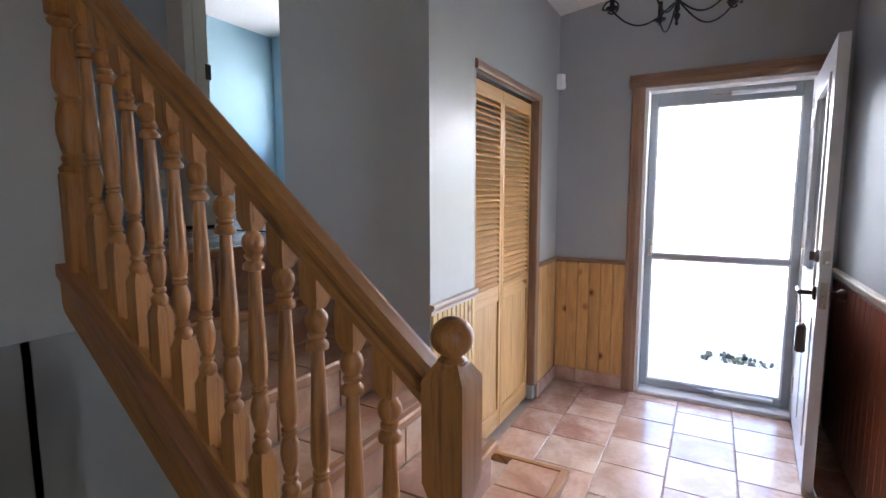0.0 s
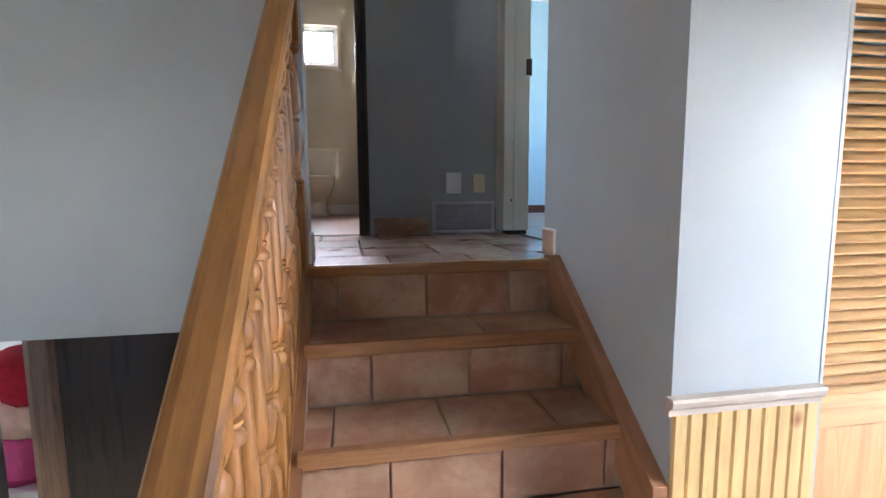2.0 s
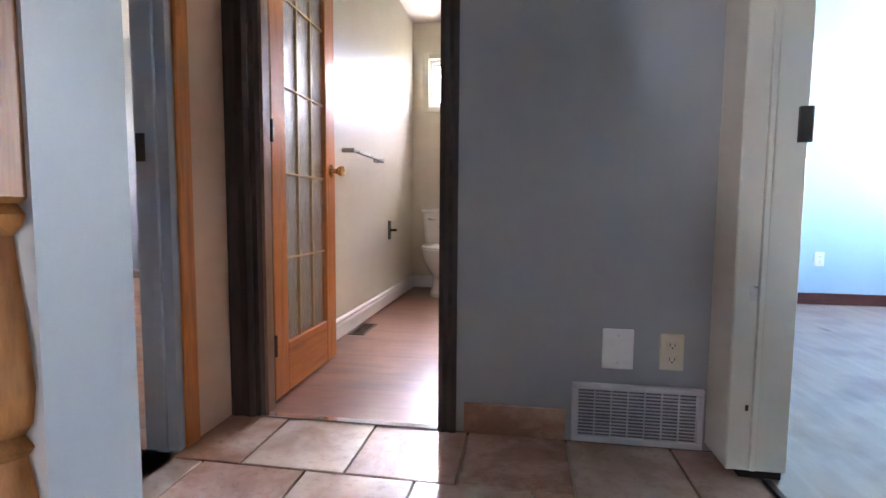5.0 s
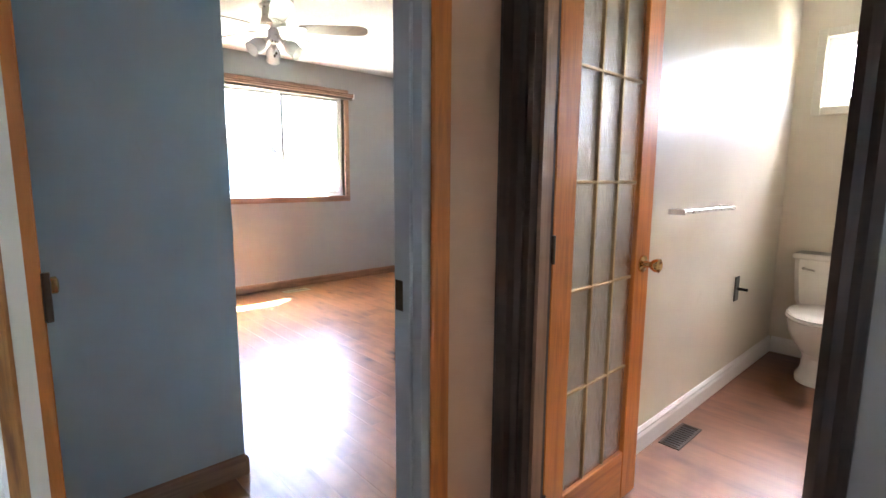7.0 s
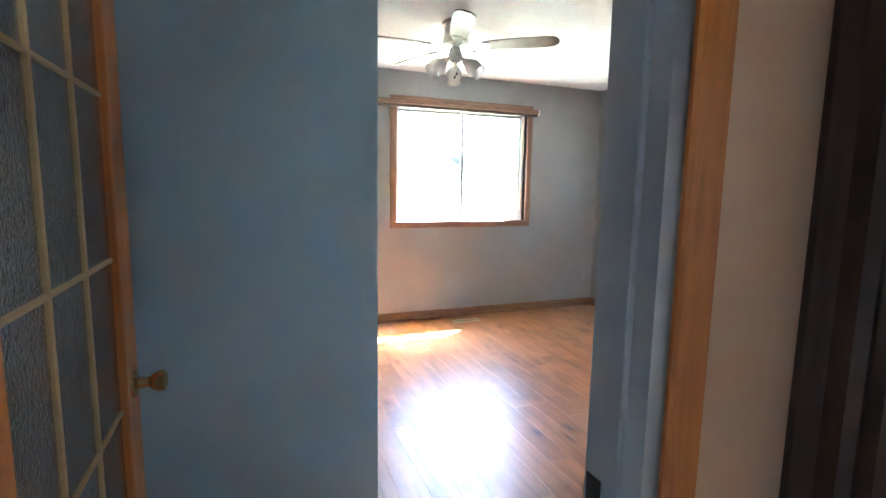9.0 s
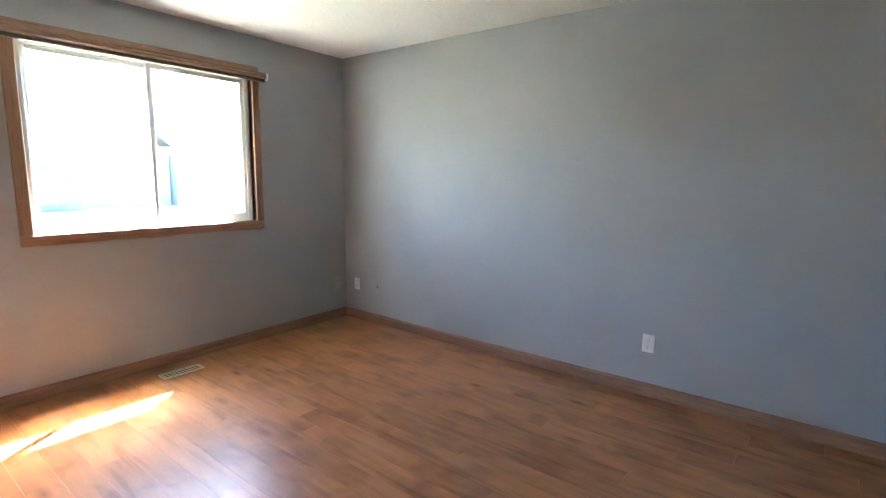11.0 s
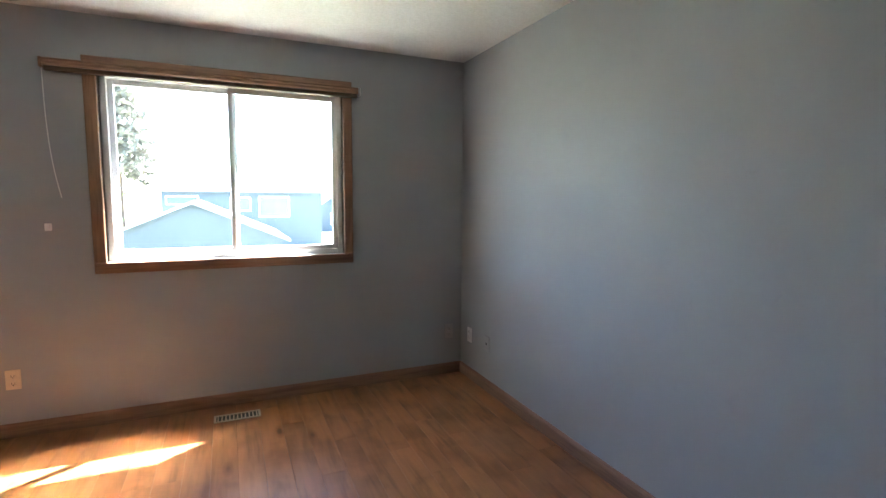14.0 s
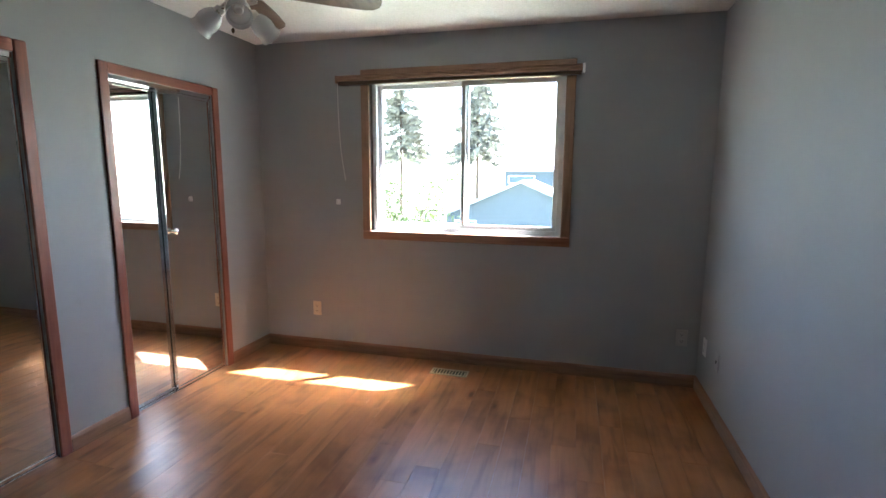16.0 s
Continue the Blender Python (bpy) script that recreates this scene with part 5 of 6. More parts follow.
blind = thing("blind_headrail", "raised wooden blind with brown valance over the window", "window blind", (BED_W + 0.05, 2.42, 2.10))
part("valance", prism(bmesh.new(), [(BED_W + 0.017, 2.104), (BED_W + 0.055, 2.104), (BED_W + 0.064, 2.112), (BED_W + 0.060, 2.126), (BED_W + 0.066, 2.134), (BED_W + 0.058, 2.144), (BED_W + 0.017, 2.146)], "y", 1.53, 3.285), TRIM_Y, blind)
part("bottom_rail", B(BED_W + 0.018, BED_W + 0.052, 1.535, 3.28, 2.078, 2.103, bevel=0.003), BRONZE, blind, "dark bottom rail of the raised blind")
part("end_cap", B(BED_W + 0.018, BED_W + 0.060, 3.285, 3.302, 2.092, 2.147, bevel=0.003), WHITE_PLASTIC, blind)
part("end_cap", B(BED_W + 0.018, BED_W + 0.060, 1.515, 1.53, 2.092, 2.147, bevel=0.003), TRIM_Y, blind)
bm = bmesh.new()
pts = [(BED_W + 0.03, 1.522 + 0.05 * (u ** 3), 2.10 - 0.72 * u) for u in [i / 14 for i in range(15)]]
for p, q in zip(pts, pts[1:]):
    rod(bm, p, q, 0.0022, 6)
part("cord", bm, WHITE_PLASTIC, blind, "white hanging lift cord")
pull = thing("cord_cleat", "small white cord cleat on the wall", "cord cleat", (BED_W, 1.492, 1.213))
part("cleat_base", B(BED_W, BED_W + 0.008, 1.475, 1.509, 1.192, 1.234, bevel=0.002), WHITE_PLASTIC, pull)
part("hook", B(BED_W + 0.008, BED_W + 0.022, 1.483, 1.501, 1.200, 1.226, bevel=0.002), WHITE_PLASTIC, pull)

plate("outlet", "ivory duplex outlet on the window wall", "outlet", (BED_W, 1.277, 0.343), "+x")
plate("outlet", "grey painted outlet near the room corner", "outlet", (BED_W, 4.009, 0.343), "+x", material=plain("grey_plate", (0.42, 0.41, 0.39), 0.4))
plate("outlet", "white duplex outlet on the long blank wall", "outlet", (-2.749, BED_N, 0.345), "-y", material=WHITE_PLASTIC)
plate("outlet", "white duplex outlet near the room corner", "outlet", (-5.415, BED_N, 0.343), "-y", material=WHITE_PLASTIC)
plate("cable_plate", "grey cable jack plate near the room corner", "wall plate", (-5.14, BED_N, 0.347), "-y", material=plain("steel_plate", (0.35, 0.35, 0.36), 0.4), kind="jack")

base = [(0.0, 0.0), (0.013, 0.0), (0.013, 0.066), (0.008, 0.078), (0.003, 0.084), (0.0, 0.085)]
single("baseboard_west", prism(bmesh.new(), [(BED_W + d, z) for d, z in base], "y", CLOS_Y, BED_N), TRIM_Y, "brown moulded baseboard", "baseboard", kind="structure")
single("baseboard_north", prism(bmesh.new(), [(BED_N - d, z) for d, z in base], "x", BED_W + 0.013, -1.55), TRIM_X, "brown moulded baseboard", "baseboard", kind="structure")
single("baseboard_east", prism(bmesh.new(), [(-1.55 - d, z) for d, z in base], "y", 1.01, BED_N - 0.013), TRIM_Y, "brown moulded baseboard", "baseboard", kind="structure")
single("baseboard_closet_end", prism(bmesh.new(), [(BLUE_X + d, z) for d, z in base], "y", 0.15, CLOS_Y), TRIM_Y, "brown moulded baseboard", "baseboard", kind="structure")
for a, b in ((BED_W + 0.013, -5.104), (-4.201, -3.859), (-2.631, BLUE_X + 0.013)):
    single("baseboard_closet_front", prism(bmesh.new(), [(CLOS_Y + d, z) for d, z in base], "x", a, b), TRIM_X, "brown moulded baseboard", "baseboard", kind="structure")


def mirror_closet(x0, x1):
    """A pair of mirrored sliding doors in a cherry casing; x0, x1 are the opening."""
    e = thing("mirrored_closet", "pair of mirrored closet doors in cherry casing", "closet", ((x0 + x1) / 2, CLOS_Y, 0), "mirrored closets of the bedroom")
    for a, b in ((x0 - 0.058, x0), (x1, x1 + 0.058)):
        part("casing", B(a, b, CLOS_Y, CLOS_Y + 0.016, 0, 2.012, bevel=0.005), RED_Z, e)
    part("casing", B(x0, x1, CLOS_Y, CLOS_Y + 0.015, 1.955, 2.012, bevel=0.005), RED_X, e)
    part("track", B(x0, x1, CLOS_Y - 0.07, CLOS_Y - 0.002, 1.93, 1.954), CHROME, e)
    part("track", B(x0, x1, CLOS_Y - 0.07, CLOS_Y - 0.002, 0.0, 0.014), CHROME, e)
    mid = x0 + (x1 - x0) * 0.585
    for k, (a, b) in enumerate(((x0 + 0.002, mid), (mid - 0.02, x1 - 0.002))):
        y1 = CLOS_Y - 0.012 - 0.026 * k
        door = part("door", B(a + 0.012, b - 0.012, y1 - 0.018, y1 - 0.004, 0.03, 1.915), BLACK, e)
        part("mirror", B(a + 0.012, b - 0.012, y1 - 0.004, y1 - 0.001, 0.03, 1.915), MIRROR, door, "full height silvered mirror")
        for p, q, c, d in ((a, a + 0.013, 0.016, 1.93), (b - 0.013, b, 0.016, 1.93), (a + 0.013, b - 0.013, 0.016, 0.034), (a + 0.013, b - 0.013, 1.908, 1.93)):
            part("frame", B(p, q, y1 - 0.020, y1 + 0.004, c, d, bevel=0.002), CHROME, door)
        if k == 0:
            kb = moved(turned(bmesh.new(), [(0.012, 0), (0.008, 0.006), (0.008, 0.018), (0.020, 0.024), (0.021, 0.034), (0.012, 0.042), (0.002, 0.043)], steps=14), Matrix.Translation((b - 0.055, y1, 1.06)) @ Matrix.Rotation(radians(-90), 4, "X"))
            part("knob", kb, CHROME, door, "faceted clear knob", True)
    return e


mirror_closet(-5.045, -4.26)
mirror_closet(-3.80, -2.69)

# ceiling fan
FX, FY = -4.12, 1.75
fan = thing("ceiling_fan", "five-bladed ceiling fan with clear glass tulip lights", "ceiling fan", (FX, FY, CEIL_Z))
part("housing", turned(bmesh.new(), [(0.085, 2.42), (0.095, 2.41), (0.095, 2.395), (0.075, 2.385), (0.078, 2.33), (0.088, 2.30), (0.088, 2.275), (0.062, 2.262), (0.035, 2.255)][::-1], FX, FY, 0, 28), NICKEL, fan, "", True)
part("switch_cup", turned(bmesh.new(), [(0.010, 2.150), (0.030, 2.158), (0.042, 2.175), (0.045, 2.215), (0.036, 2.245), (0.035, 2.256)], FX, FY, 0, 24), NICKEL, fan, "", True)
BLADE = wood("walnut_fan_blade", (0.085, 0.05, 0.036), (0.16, 0.10, 0.072), "x", 0.4, 12, 2.5)
for k in range(5):
    a = radians(54 + 72 * k)
    m = Matrix.Translation((FX, FY, 2.262)) @ Matrix.Rotation(a, 4, "Z") @ Matrix.Rotation(radians(-12), 4, "X")
    outline = [(0.185, -0.045), (0.25, -0.056), (0.45, -0.066), (0.60, -0.066), (0.645, -0.055), (0.668, -0.028), (0.672, 0.0), (0.668, 0.028), (0.645, 0.055), (0.60, 0.066), (0.45, 0.066), (0.25, 0.056), (0.185, 0.045)]
    blade = part("blade", moved(prism(bmesh.new(), outline, "z", -0.003, 0.003), m), BLADE, fan, "walnut finished blade")
    arm = [(0.065, -0.014), (0.13, -0.012), (0.19, -0.034), (0.225, -0.030), (0.235, 0.0), (0.225, 0.030), (0.19, 0.034), (0.13, 0.012), (0.065, 0.014)]
    part("blade_iron", moved(prism(bmesh.new(), arm, "z", -0.009, -0.0035), m), NICKEL, blade, "nickel blade bracket")
for k in range(3):
    a = radians(40 + 120 * k)
    m = Matrix.Translation((FX, FY, 2.185)) @ Matrix.Rotation(a, 4, "Z") @ Matrix.Translation((0.045, 0, 0)) @ Matrix.Rotation(radians(128), 4, "Y")
    fitter = part("lamp_holder", moved(turned(bmesh.new(), [(0.012, -0.01), (0.012, 0.03), (0.024, 0.036), (0.027, 0.062), (0.023, 0.066)], steps=18), m), NICKEL, fan, "", True)
    prof = [(0.024, 0.055), (0.034, 0.066), (0.047, 0.090), (0.052, 0.115), (0.049, 0.140), (0.047, 0.150), (0.055, 0.172), (0.0535, 0.1725), (0.0455, 0.150), (0.0475, 0.140), (0.0505, 0.115), (0.0455, 0.090), (0.0325, 0.067), (0.0225, 0.056)]
    part("glass_shade", moved(turned(bmesh.new(), prof, steps=22, caps=False), m), SHADE, fitter, "clear seeded glass tulip shade", True)
    part("bulb", moved(turned(bmesh.new(), [(0.008, 0.06), (0.010, 0.075), (0.019, 0.092), (0.021, 0.105), (0.016, 0.120), (0.004, 0.127)], steps=14), m), plain("unlit_bulb", (0.75, 0.75, 0.73), 0.25), fitter, "unlit bulb", True)
for dx, dy, l in ((0.02, -0.01, 0.08), (-0.015, 0.02, 0.05)):
    ch2 = part("pull_chain", rod(bmesh.new(), (FX + dx, FY + dy, 2.155), (FX + dx, FY + dy, 2.155 - l), 0.0015, 6), CHROME, fan)
    part("fob", turned(bmesh.new(), [(0.002, 0), (0.007, 0.006), (0.008, 0.014), (0.004, 0.022), (0.002, 0.024)], FX + dx, FY + dy, 2.132 - l, 10), BRONZE, ch2, "dark pull fob", True)

# ---------------------------------------------------------------- lower level
def soft_pile(name, label, category, cx, cy, z0, z1, sx, sy, material, seed):
    """A slumped cloth bundle with folds."""
    bm = bmesh.new()
    bmesh.ops.create_uvsphere(bm, u_segments=28, v_segments=18, radius=1.0)
    for v in bm.verts:
        p = v.co.copy()
        n = noise.noise(p * 2.2 + Vector((seed, 0, 0))) * 0.22 + noise.noise(p * 6 + Vector((0, seed, 0))) * 0.07
        q = p * (1 + n)
        v.co = (cx + sx * q.x, cy + sy * q.y, (z0 + z1) / 2 + (z1 - z0) / 2 * max(-1, min(1, q.z * 1.25)))
    return single(name, bm, material, label, category, smooth=True)


shelf = thing("storage_crate", "white storage crate under folded bedding", "crate", (-3.05, 2.3, LOW))
part("body", B(-3.45, -2.65, 2.05, 2.6, LOW, LOW + 0.45, bevel=0.01), WHITE_PLASTIC, shelf)
soft_pile("magenta_blanket", "magenta blanket bundle on a white crate", "blanket", -3.05, 2.3, LOW + 0.44, LOW + 0.82, 0.42, 0.27, CLOTH_PINK, 1.3)
soft_pile("pale_pillow", "pale pink pillow on the blankets", "pillow", -3.04, 2.3, LOW + 0.80, LOW + 1.06, 0.40, 0.26, CLOTH_PALE, 4.1)
soft_pile("red_comforter", "red and white folded comforter on top of the pile", "comforter", -3.05, 2.3, LOW + 1.03, LOW + 1.42, 0.40, 0.26, CLOTH_RED, 7.7)

# ---------------------------------------------------------------- outdoors
GZ = -1.45
bm = bmesh.new()


def quad(bm, x0, x1, y0, y1, z):
    bm.faces.new([bm.verts.new(p) for p in ((x0, y0, z), (x1, y0, z), (x1, y1, z), (x0, y1, z))])


for q in ((-900, -5.75, -900, 900), (3.5, 900, -900, 900), (-5.75, 3.5, 4.36, 900), (-5.75, 3.5, -900, -5.2), (1.83, 3.5, -5.2, -0.55), (-5.75, -5.0, -5.2, 0.0)):
    quad(bm, *q, GZ)
bmesh.ops.remove_doubles(bm, verts=bm.verts[:], dist=1e-5)
m, nt, b = nodes_of("dry_lawn", 0.95)
v = coords(nt)
nt.links.new(mix(nt, 0.5, ramp(nt, noise_tex(nt, v, 0.6, 6), [(0.35, (0.40, 0.38, 0.30)), (0.65, (0.20, 0.24, 0.11))]), ramp(nt, noise_tex(nt, v, 9, 6), [(0.35, (0.42, 0.40, 0.33)), (0.65, (0.17, 0.20, 0.09))])), b.inputs["Base Color"])
single("ground", bm, m, "sunlit dry lawn and gravel yard", "ground", kind="structure")
# Unseen walls below the floors, added to stop light leaking underneath.
for x0, x1, y0, y1 in ((-5.75, -5.6, 0.0, 1.0), (-5.75, -5.6, 3.8, 4.36), (-5.75, 3.5, 4.26, 4.36), (3.4, 3.5, -0.55, 4.26), (1.83, 3.4, -0.55, -0.45)):
    single("wall_underfloor_light_stop", B(x0, x1, y0, y1, -2.4, -0.2), plain("foundation_concrete", (0.34, 0.33, 0.31), 0.9), "unseen concrete wall that stops light under the floors", "wall", kind="structure")
PALE_ROOF = plain("weathered_pale_shingle", (0.40, 0.40, 0.40), 0.9, 0.3, 0.15)
ROOFING = plain("grey_shingle", (0.24, 0.23, 0.22), 0.9, 0.3, 0.2)
# Unseen slab closes the house against sun; eave edge inferred from the sun patch.
single("roof", B(-6.11, 4.1, -5.7, 4.95, 2.63, 2.74), ROOFING, "unseen roof slab that keeps stray sun out, with overhanging eaves", "roof", kind="structure")
single("soffit", B(-6.11, -5.75, -5.7, 4.95, 2.50, 2.63), VINYL, "white eave soffit over the window", "soffit", kind="structure")
# Added pad: its pale colour imitates the glare over the front yard.
single("driveway", B(3.1, 16.0, -6.0, 6.0, GZ - 0.1, GZ + 0.02), plain("pale_glare_pad", (0.60, 0.60, 0.58), 0.9), "added pale pad that stands in for glare before the front door", "driveway", kind="structure")
single("front_step", B(1.83, 3.1, -2.4, -0.95, GZ, F0 - 0.08, bevel=0.01), plain("step_concrete", (0.62, 0.61, 0.59), 0.9), "concrete step outside the front door", "doorstep", kind="structure")

SIDING = plain("blue_grey_siding", (0.078, 0.098, 0.115), 0.7)
SIDING_PALE = plain("pale_siding", (0.17, 0.19, 0.20), 0.7)
PANE = plain("far_window_pane", (0.10, 0.13, 0.16), 0.1)


def far_house(label, face_x, depth, y0, y1, eave, ridge, gable, siding, windows, out=1):
    """A neighbour's house; gable: its gable end faces us, else its eave does. out: which way its face looks along x."""
    x1 = face_x - out * depth
    lo, hi = sorted((face_x, x1))
    h = thing("house", label, "house", (face_x, (y0 + y1) / 2, GZ))
    ym = (y0 + y1) / 2
    bm = bmesh.new()
    if gable:
        prism(bm, [(y0, GZ), (y1, GZ), (y1, eave), (ym, ridge), (y0, eave)], "x", lo, hi)
    else:
        box(bm, lo, hi, y0, y1, GZ, eave)
    part("wall", bm, siding, h)
    bm = bmesh.new()
    o, t = 0.25, 0.10
    k = (ridge - eave) / ((y1 - y0) / 2 if gable else depth / 2)
    if gable:
        for s, ye in ((-1, y0), (1, y1)):
            prism(bm, [(ye + s * o, eave - k * o), (ym, ridge), (ym, ridge + t), (ye + s * o, eave - k * o + t)], "x", lo - o, hi + o)
    else:
        xm = (lo + hi) / 2
        for xe, s in ((lo, -1), (hi, 1)):
            prism(bm, [(xe + s * o, eave - k * o), (xm, ridge), (xm, ridge + t), (xe + s * o, eave - k * o + t)], "y", y0 - o, y1 + o)
    part("roof", bm, PALE_ROOF, h, "weathered grey shingle roof")
    for yc, zc, w, hh in windows:
        f = face_x + out * 0.03
        win = part("window", B(*sorted((face_x - out * 0.05, f)), yc - w / 2, yc + w / 2, zc - hh / 2, zc + hh / 2), VINYL, h, "white framed window")
        part("pane", B(*sorted((f, f + out * 0.01)), yc - w / 2 + 0.07, yc + w / 2 - 0.07, zc - hh / 2 + 0.07, zc + hh / 2 - 0.07), PANE, win)
    return h


far_house("blue-grey bungalow with a long shingle roof across the yards", -32.0, 8.0, -0.8, 7.6, 1.75, 3.1, False, SIDING, ((3.1, 1.0, 1.1, 0.8), (4.9, 0.85, 1.7, 1.2), (0.2, 1.2, 1.6, 0.5)))
far_house("blue-grey garage with a gable end facing the window", -21.3, 6.0, -1.7, 4.3, -0.15, 1.15, True, SIDING, ((-0.9, -0.7, 0.9, 0.7),))
far_house("pale low house with a gable porch", -44.0, 8.0, 8.6, 13.4, 0.1, 1.7, True, SIDING, ((11.0, -0.4, 1.2, 1.0),))
far_house("pale two-storey house with a steep gable", -47.0, 9.0, 14.0, 20.5, 2.9, 5.0, True, SIDING_PALE, ((16.0, 1.4, 1.2, 1.2), (18.6, 1.4, 1.2, 1.2)))
far_house("pale two-storey house wing with eaves and downpipe", -46.0, 9.0, 20.6, 30.0, 3.6, 5.4, False, SIDING_PALE, ((23.0, 1.6, 1.4, 1.2), (26.5, 1.6, 1.4, 1.2)))
far_house("pale bungalow across the street from the front door", 27.0, 8.0, -9.0, 9.0, 0.75, 2.4, False, SIDING_PALE, ((0.3, -0.45, 1.6, 0.9), (-2.9, -0.5, 1.3, 0.9), (5.0, -0.4, 1.6, 1.0)), -1)

# Needles paled well past green: the outdoor glare is put in their colour.
NEEDLE = plain("glare_paled_needles", (0.20, 0.195, 0.16), 0.8, 0.3, 0.25)
LEAF = plain("shrub_leaves", (0.12, 0.15, 0.06), 0.7, 0.3, 0.25)
BARK = plain("rough_bark", (0.12, 0.09, 0.065), 0.95, 0.2, 0.2)


def spruce(x, y, top, spread, label, seed):
    rnd = random.Random(seed)
    e = thing("spruce_tree", label, "tree", (x, y, GZ), "spruces beyond the yard")
    h = top - GZ
    part("trunk", turned(bmesh.new(), [(0.12, 0), (0.09, h * 0.3), (0.06, h * 0.7), (0.02, h)], x, y, GZ, 10), BARK, e, "", True)
    limbs, crown = bmesh.new(), bmesh.new()
    # Crown starts high; the part that glare would wash out is left off.
    z = 0.40 * h
    while z < h * 0.985:
        r = spread * (1 - z / h) ** 0.85 + 0.12
        for k in range(rnd.randint(6, 9)):
            if rnd.random() < 0.10:
                continue
            a = rnd.uniform(0, 2 * math.pi)
            rr = r * rnd.uniform(0.65, 1.12)
            tip = Vector((x + rr * math.cos(a), y + rr * math.sin(a), GZ + z - 0.22 * rr + rnd.uniform(-0.1, 0.15)))
            root = Vector((x, y, GZ + z))
            rod(limbs, root, tip, 0.018, 4)
            n = max(4, int(rr * 9))
            for i in range(n):
                u = 0.2 + 0.8 * (i + rnd.random()) / n
                c = root.lerp(tip, u) + Vector((rnd.uniform(-1, 1), rnd.uniform(-1, 1), rnd.uniform(-0.7, 0.35))) * 0.13 * (1.2 - 0.4 * u)
                s = rnd.uniform(0.16, 0.36)
                d = Vector((rnd.uniform(-1, 1), rnd.uniform(-1, 1), rnd.uniform(-0.9, 0.2))).normalized() * s
                w = d.orthogonal().normalized() * s * 0.42
                crown.faces.new([crown.verts.new(p) for p in (c - d, c + w, c + d * 1.1, c - w)])
        z += rnd.uniform(0.16, 0.30)
    part("limbs", limbs, BARK, e)
    part("crown", crown, NEEDLE, e, "needle sprays with the outdoor glare put in their pale colour")


def shrub(x, y, z0, z1, spread, label, seed, n=900):
    rnd = random.Random(seed)
    e = thing("shrub", label, "shrub", (x, y, z0))
    stems, leaves = bmesh.new(), bmesh.new()
    for k in range(16):
        a = rnd.uniform(0, 2 * math.pi)
        r = spread * rnd.uniform(0.3, 1.0)
        tip = Vector((x + r * math.cos(a), y + r * math.sin(a), z0 + (z1 - z0) * rnd.uniform(0.55, 1.0)))
        root = Vector((x + 0.15 * math.cos(a), y + 0.15 * math.sin(a), z0))
        rod(stems, root, tip, 0.015, 5)
        for i in range(n // 16):
            u = rnd.uniform(0.25, 1.08)
            c = root.lerp(tip, u) + Vector((rnd.gauss(0, 1), rnd.gauss(0, 1), rnd.gauss(0, 0.8))) * 0.13 * spread
            s = rnd.uniform(0.03, 0.075) * spread
            d = Vector((rnd.uniform(-1, 1), rnd.uniform(-1, 1), rnd.uniform(-1, 1))).normalized() * s
            w = d.orthogonal().normalized() * s * 0.5
            leaves.faces.new([leaves.verts.new(p) for p in (c - d, c + w, c + d, c - w)])
    part("stems", stems, BARK, e)
    part("leaves", leaves, LEAF, e, "small green leaves")


spruce(-36.0, -8.9, 9.2, 3.6, "tall dark spruce beyond the yards", 3)
spruce(-34.0, -2.9, 9.0, 3.3, "tall thin spruce behind the garage", 4)
spruce(-40.0, -14.5, 9.6, 3.6, "tall dark spruce beyond the yards", 5)
spruce(-38.0, -19.5, 8.4, 3.4, "tall dark spruce beyond the yards", 6)
shrub(-18.5, -2.2, GZ, 1.75, 1.5, "leafy green garden shrub beyond the yard", 8, 1600)
shrub(3.7, -2.08, GZ, -1.36, 0.2, "low green shrub by the front step", 9, 240)
shrub(3.75, -1.8, GZ, -1.37, 0.18, "low green shrub by the front lawn", 10, 200)

# ---------------------------------------------------------------- pieces of floors and walls
hall_tiles = thing("floor_hall", "mottled slate and terracotta tiled hall floor", "floor", (-0.6, 0.6, 0), kind="structure")
P = 0.310
for y0, y1, off in ((0.033, 0.254, -0.313), (0.254, 0.566, -0.407), (0.566, 0.878, -0.410), (0.878, HALL_Y - 0.001, -0.30)):
    x = off - P * 4
    while x < 0.2:
        a, b = max(x, -1.455), min(x + P, 0.203)
        if b - a > 0.03:
            if y0 < 0.1:
                a, b = max(a, -0.898), min(b, -0.002)
            if b - a > 0.03:
                tile_piece(hall_tiles, TILE_GREY, a + G, b - G, y0 + G, y1 - G, -0.012, 0.0)
        x += P
entry_tiles = thing("floor_entry", "mottled brown tiled entry floor", "floor", (0.8, -1.5, F0), kind="structure")
for j in range(8):
    y1 = CL_Y - 0.005 - (0.25 if j else 0.0) - P * max(0, j - 1)
    y0 = CL_Y - 0.005 - 0.25 - P * j
    x = -0.90 + (0.28, 0.305, 0.14, 0.05)[j % 4] - P
    while x < DOOR_X - 0.03:
        a, b = max(x, -0.895), min(x + P, DOOR_X - 0.003)
        if b - a > 0.03 and not (b < 0.27 and y0 > STEP_Y[5]):
            if a < 0.29 and y1 > STEP_Y[5] + 0.03:
                a = 0.293
            if b - a > 0.03:
                tile_piece(entry_tiles, TILE_GREY, a + G, b - G, y0 + G, y1 - G, F0 - 0.012, F0)
        x += P


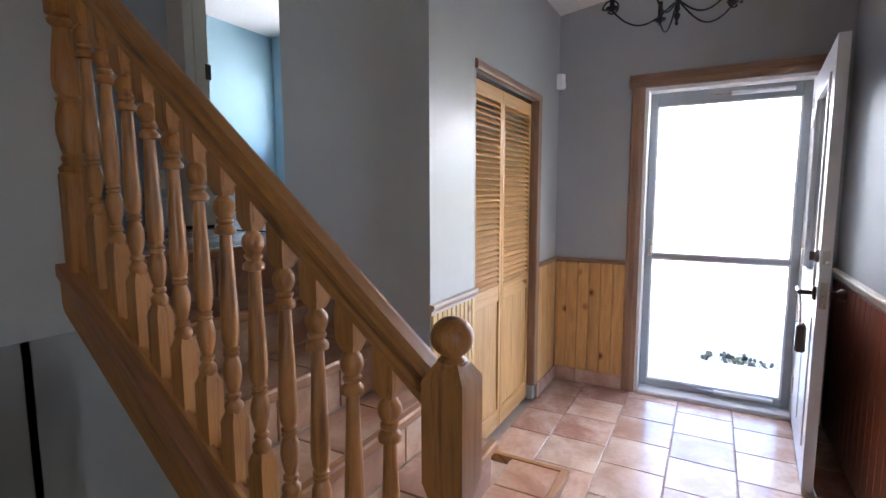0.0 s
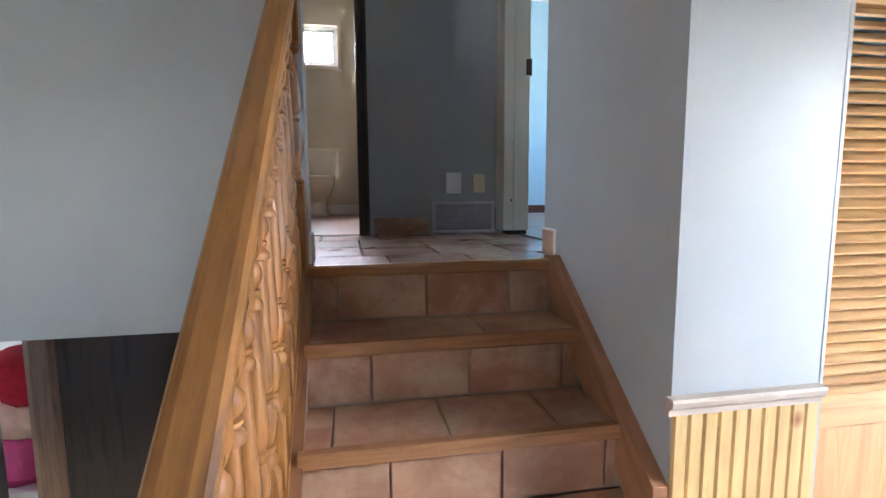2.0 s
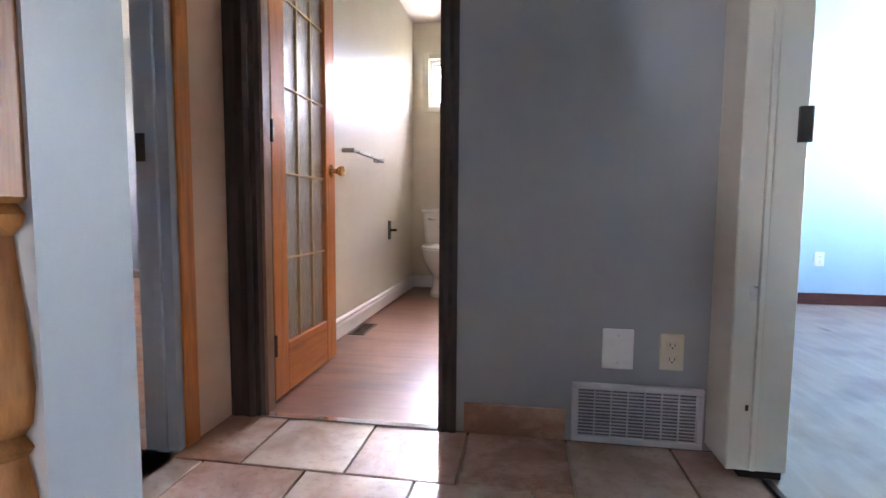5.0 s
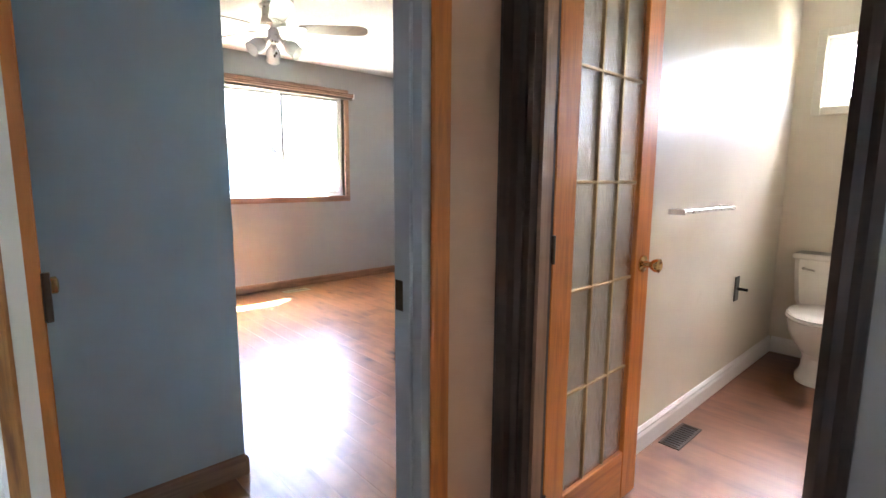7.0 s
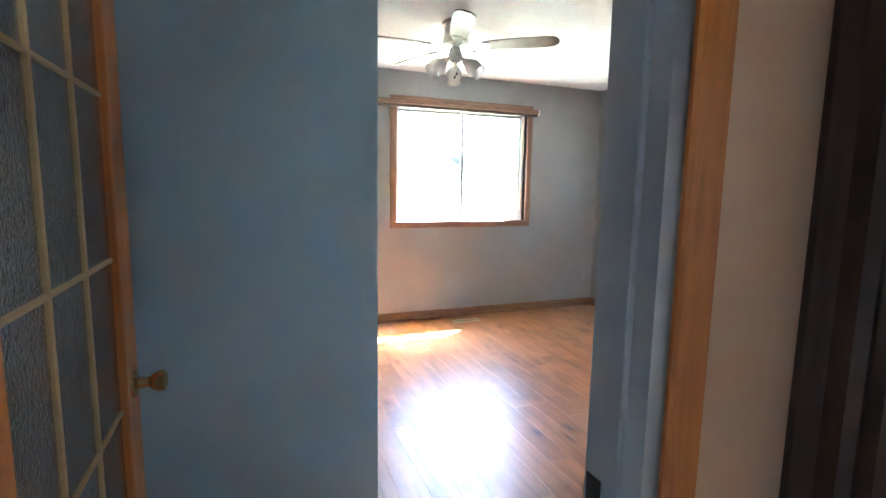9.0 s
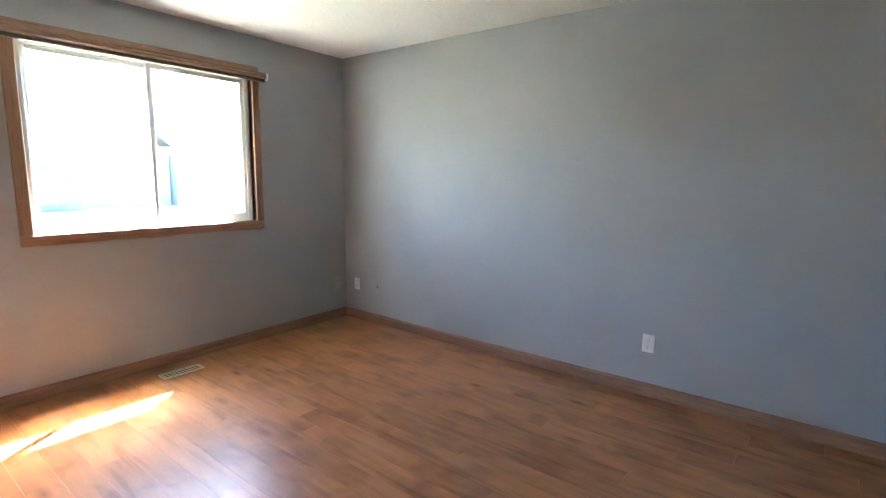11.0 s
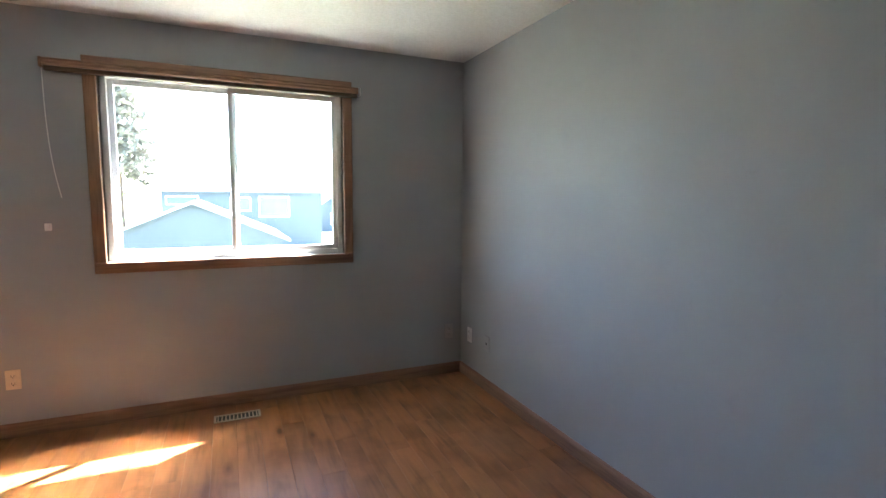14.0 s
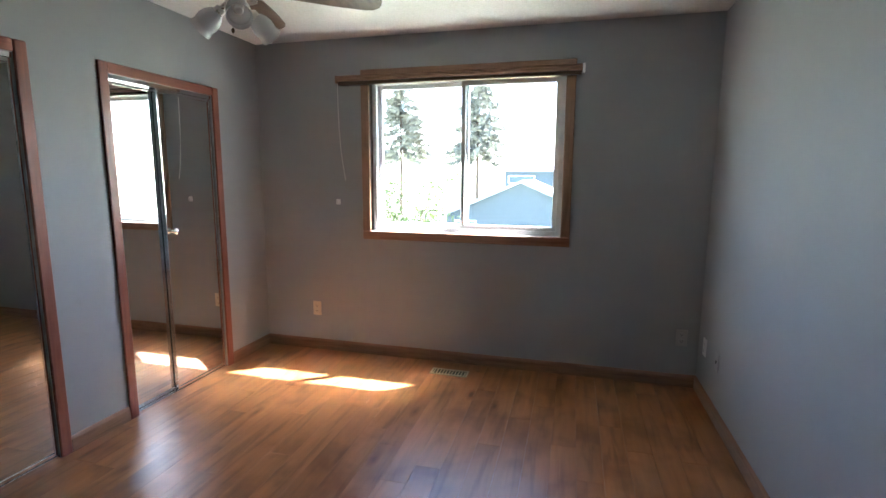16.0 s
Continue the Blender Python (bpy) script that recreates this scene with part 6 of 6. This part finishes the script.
def base_tiles(along, a0, a1, face, sign, z, pitch, label, material):
    e = thing("baseboard_tile", label, "baseboard", ((a0 + a1) / 2, face, z) if along == "x" else (face, (a0 + a1) / 2, z), kind="structure")
    a = a0
    while a < a1 - 0.01:
        b = min(a + pitch, a1)
        f0, f1 = sorted((face, face + sign * 0.011))
        tile_piece(e, material, *((a + 0.002, b - 0.002, f0, f1) if along == "x" else (f0, f1, a + 0.002, b - 0.002)), z + 0.002, z + 0.10)
        a = b
    if a1 - a0 < 0.2 and along == "y":
        f0, f1 = sorted((face, face + sign * 0.008))
        part("caulk_edge", B(f0, f1, a0 - 0.004, a1 + 0.002, z + 0.001, z + 0.107), WHITE, e, "white caulk edge")
    return e


base_tiles("x", -0.626, -0.30, HALL_Y, -1, 0.0, 0.325, "stoneware tile baseboard in the hall", TILE)
base_tiles("y", 0.045, 0.152, -0.90, 1, 0.0, 0.2, "single stoneware base tile on the pier", TILE)
base_tiles("y", 0.045, 0.152, 0.0, -1, 0.0, 0.2, "single stoneware base tile at the stair head", TILE)
base_tiles("x", 1.40, DOOR_X - 0.012, CL_Y - 0.012, -1, F0, 0.325, "stoneware tile baseboard below the pine wainscot", TILE_GREY)
base_tiles("y", -1.162, CL_Y - 0.012, DOOR_X - 0.011, -1, F0, 0.325, "stoneware tile baseboard below the pine wainscot", TILE_GREY)
base_tiles("x", 0.30, 0.424, CL_Y, -1, F0, 0.325, "stoneware tile baseboard below the beadboard", TILE_GREY)

rnd = random.Random(21)
W, L = 0.128, 1.22
y, row = 0.004, 0
while y < BED_N - 0.004:
    y1 = min(y + W, BED_N - 0.002)
    x = BED_W + 0.002 - rnd.uniform(0.1, L)
    while x < -1.55:
        a, b = max(x, BED_W + 0.002), min(x + L, -1.43 if 0.17 < y and y1 < 0.905 else -1.552)
        if y1 < 0.15 or (y1 < CLOS_Y and b < BLUE_X):
            x += L
            continue
        if y1 < CLOS_Y - 0.1 and a < BLUE_X:
            a = BLUE_X
        if b - a > 0.03:
            bm = B(a + 0.0006, b - 0.0006, y + 0.0005, y1 - 0.0005, -0.010, 0.0)
            part("plank", bm, LAMINATE, bed_floor)
        x += L
    y = y1
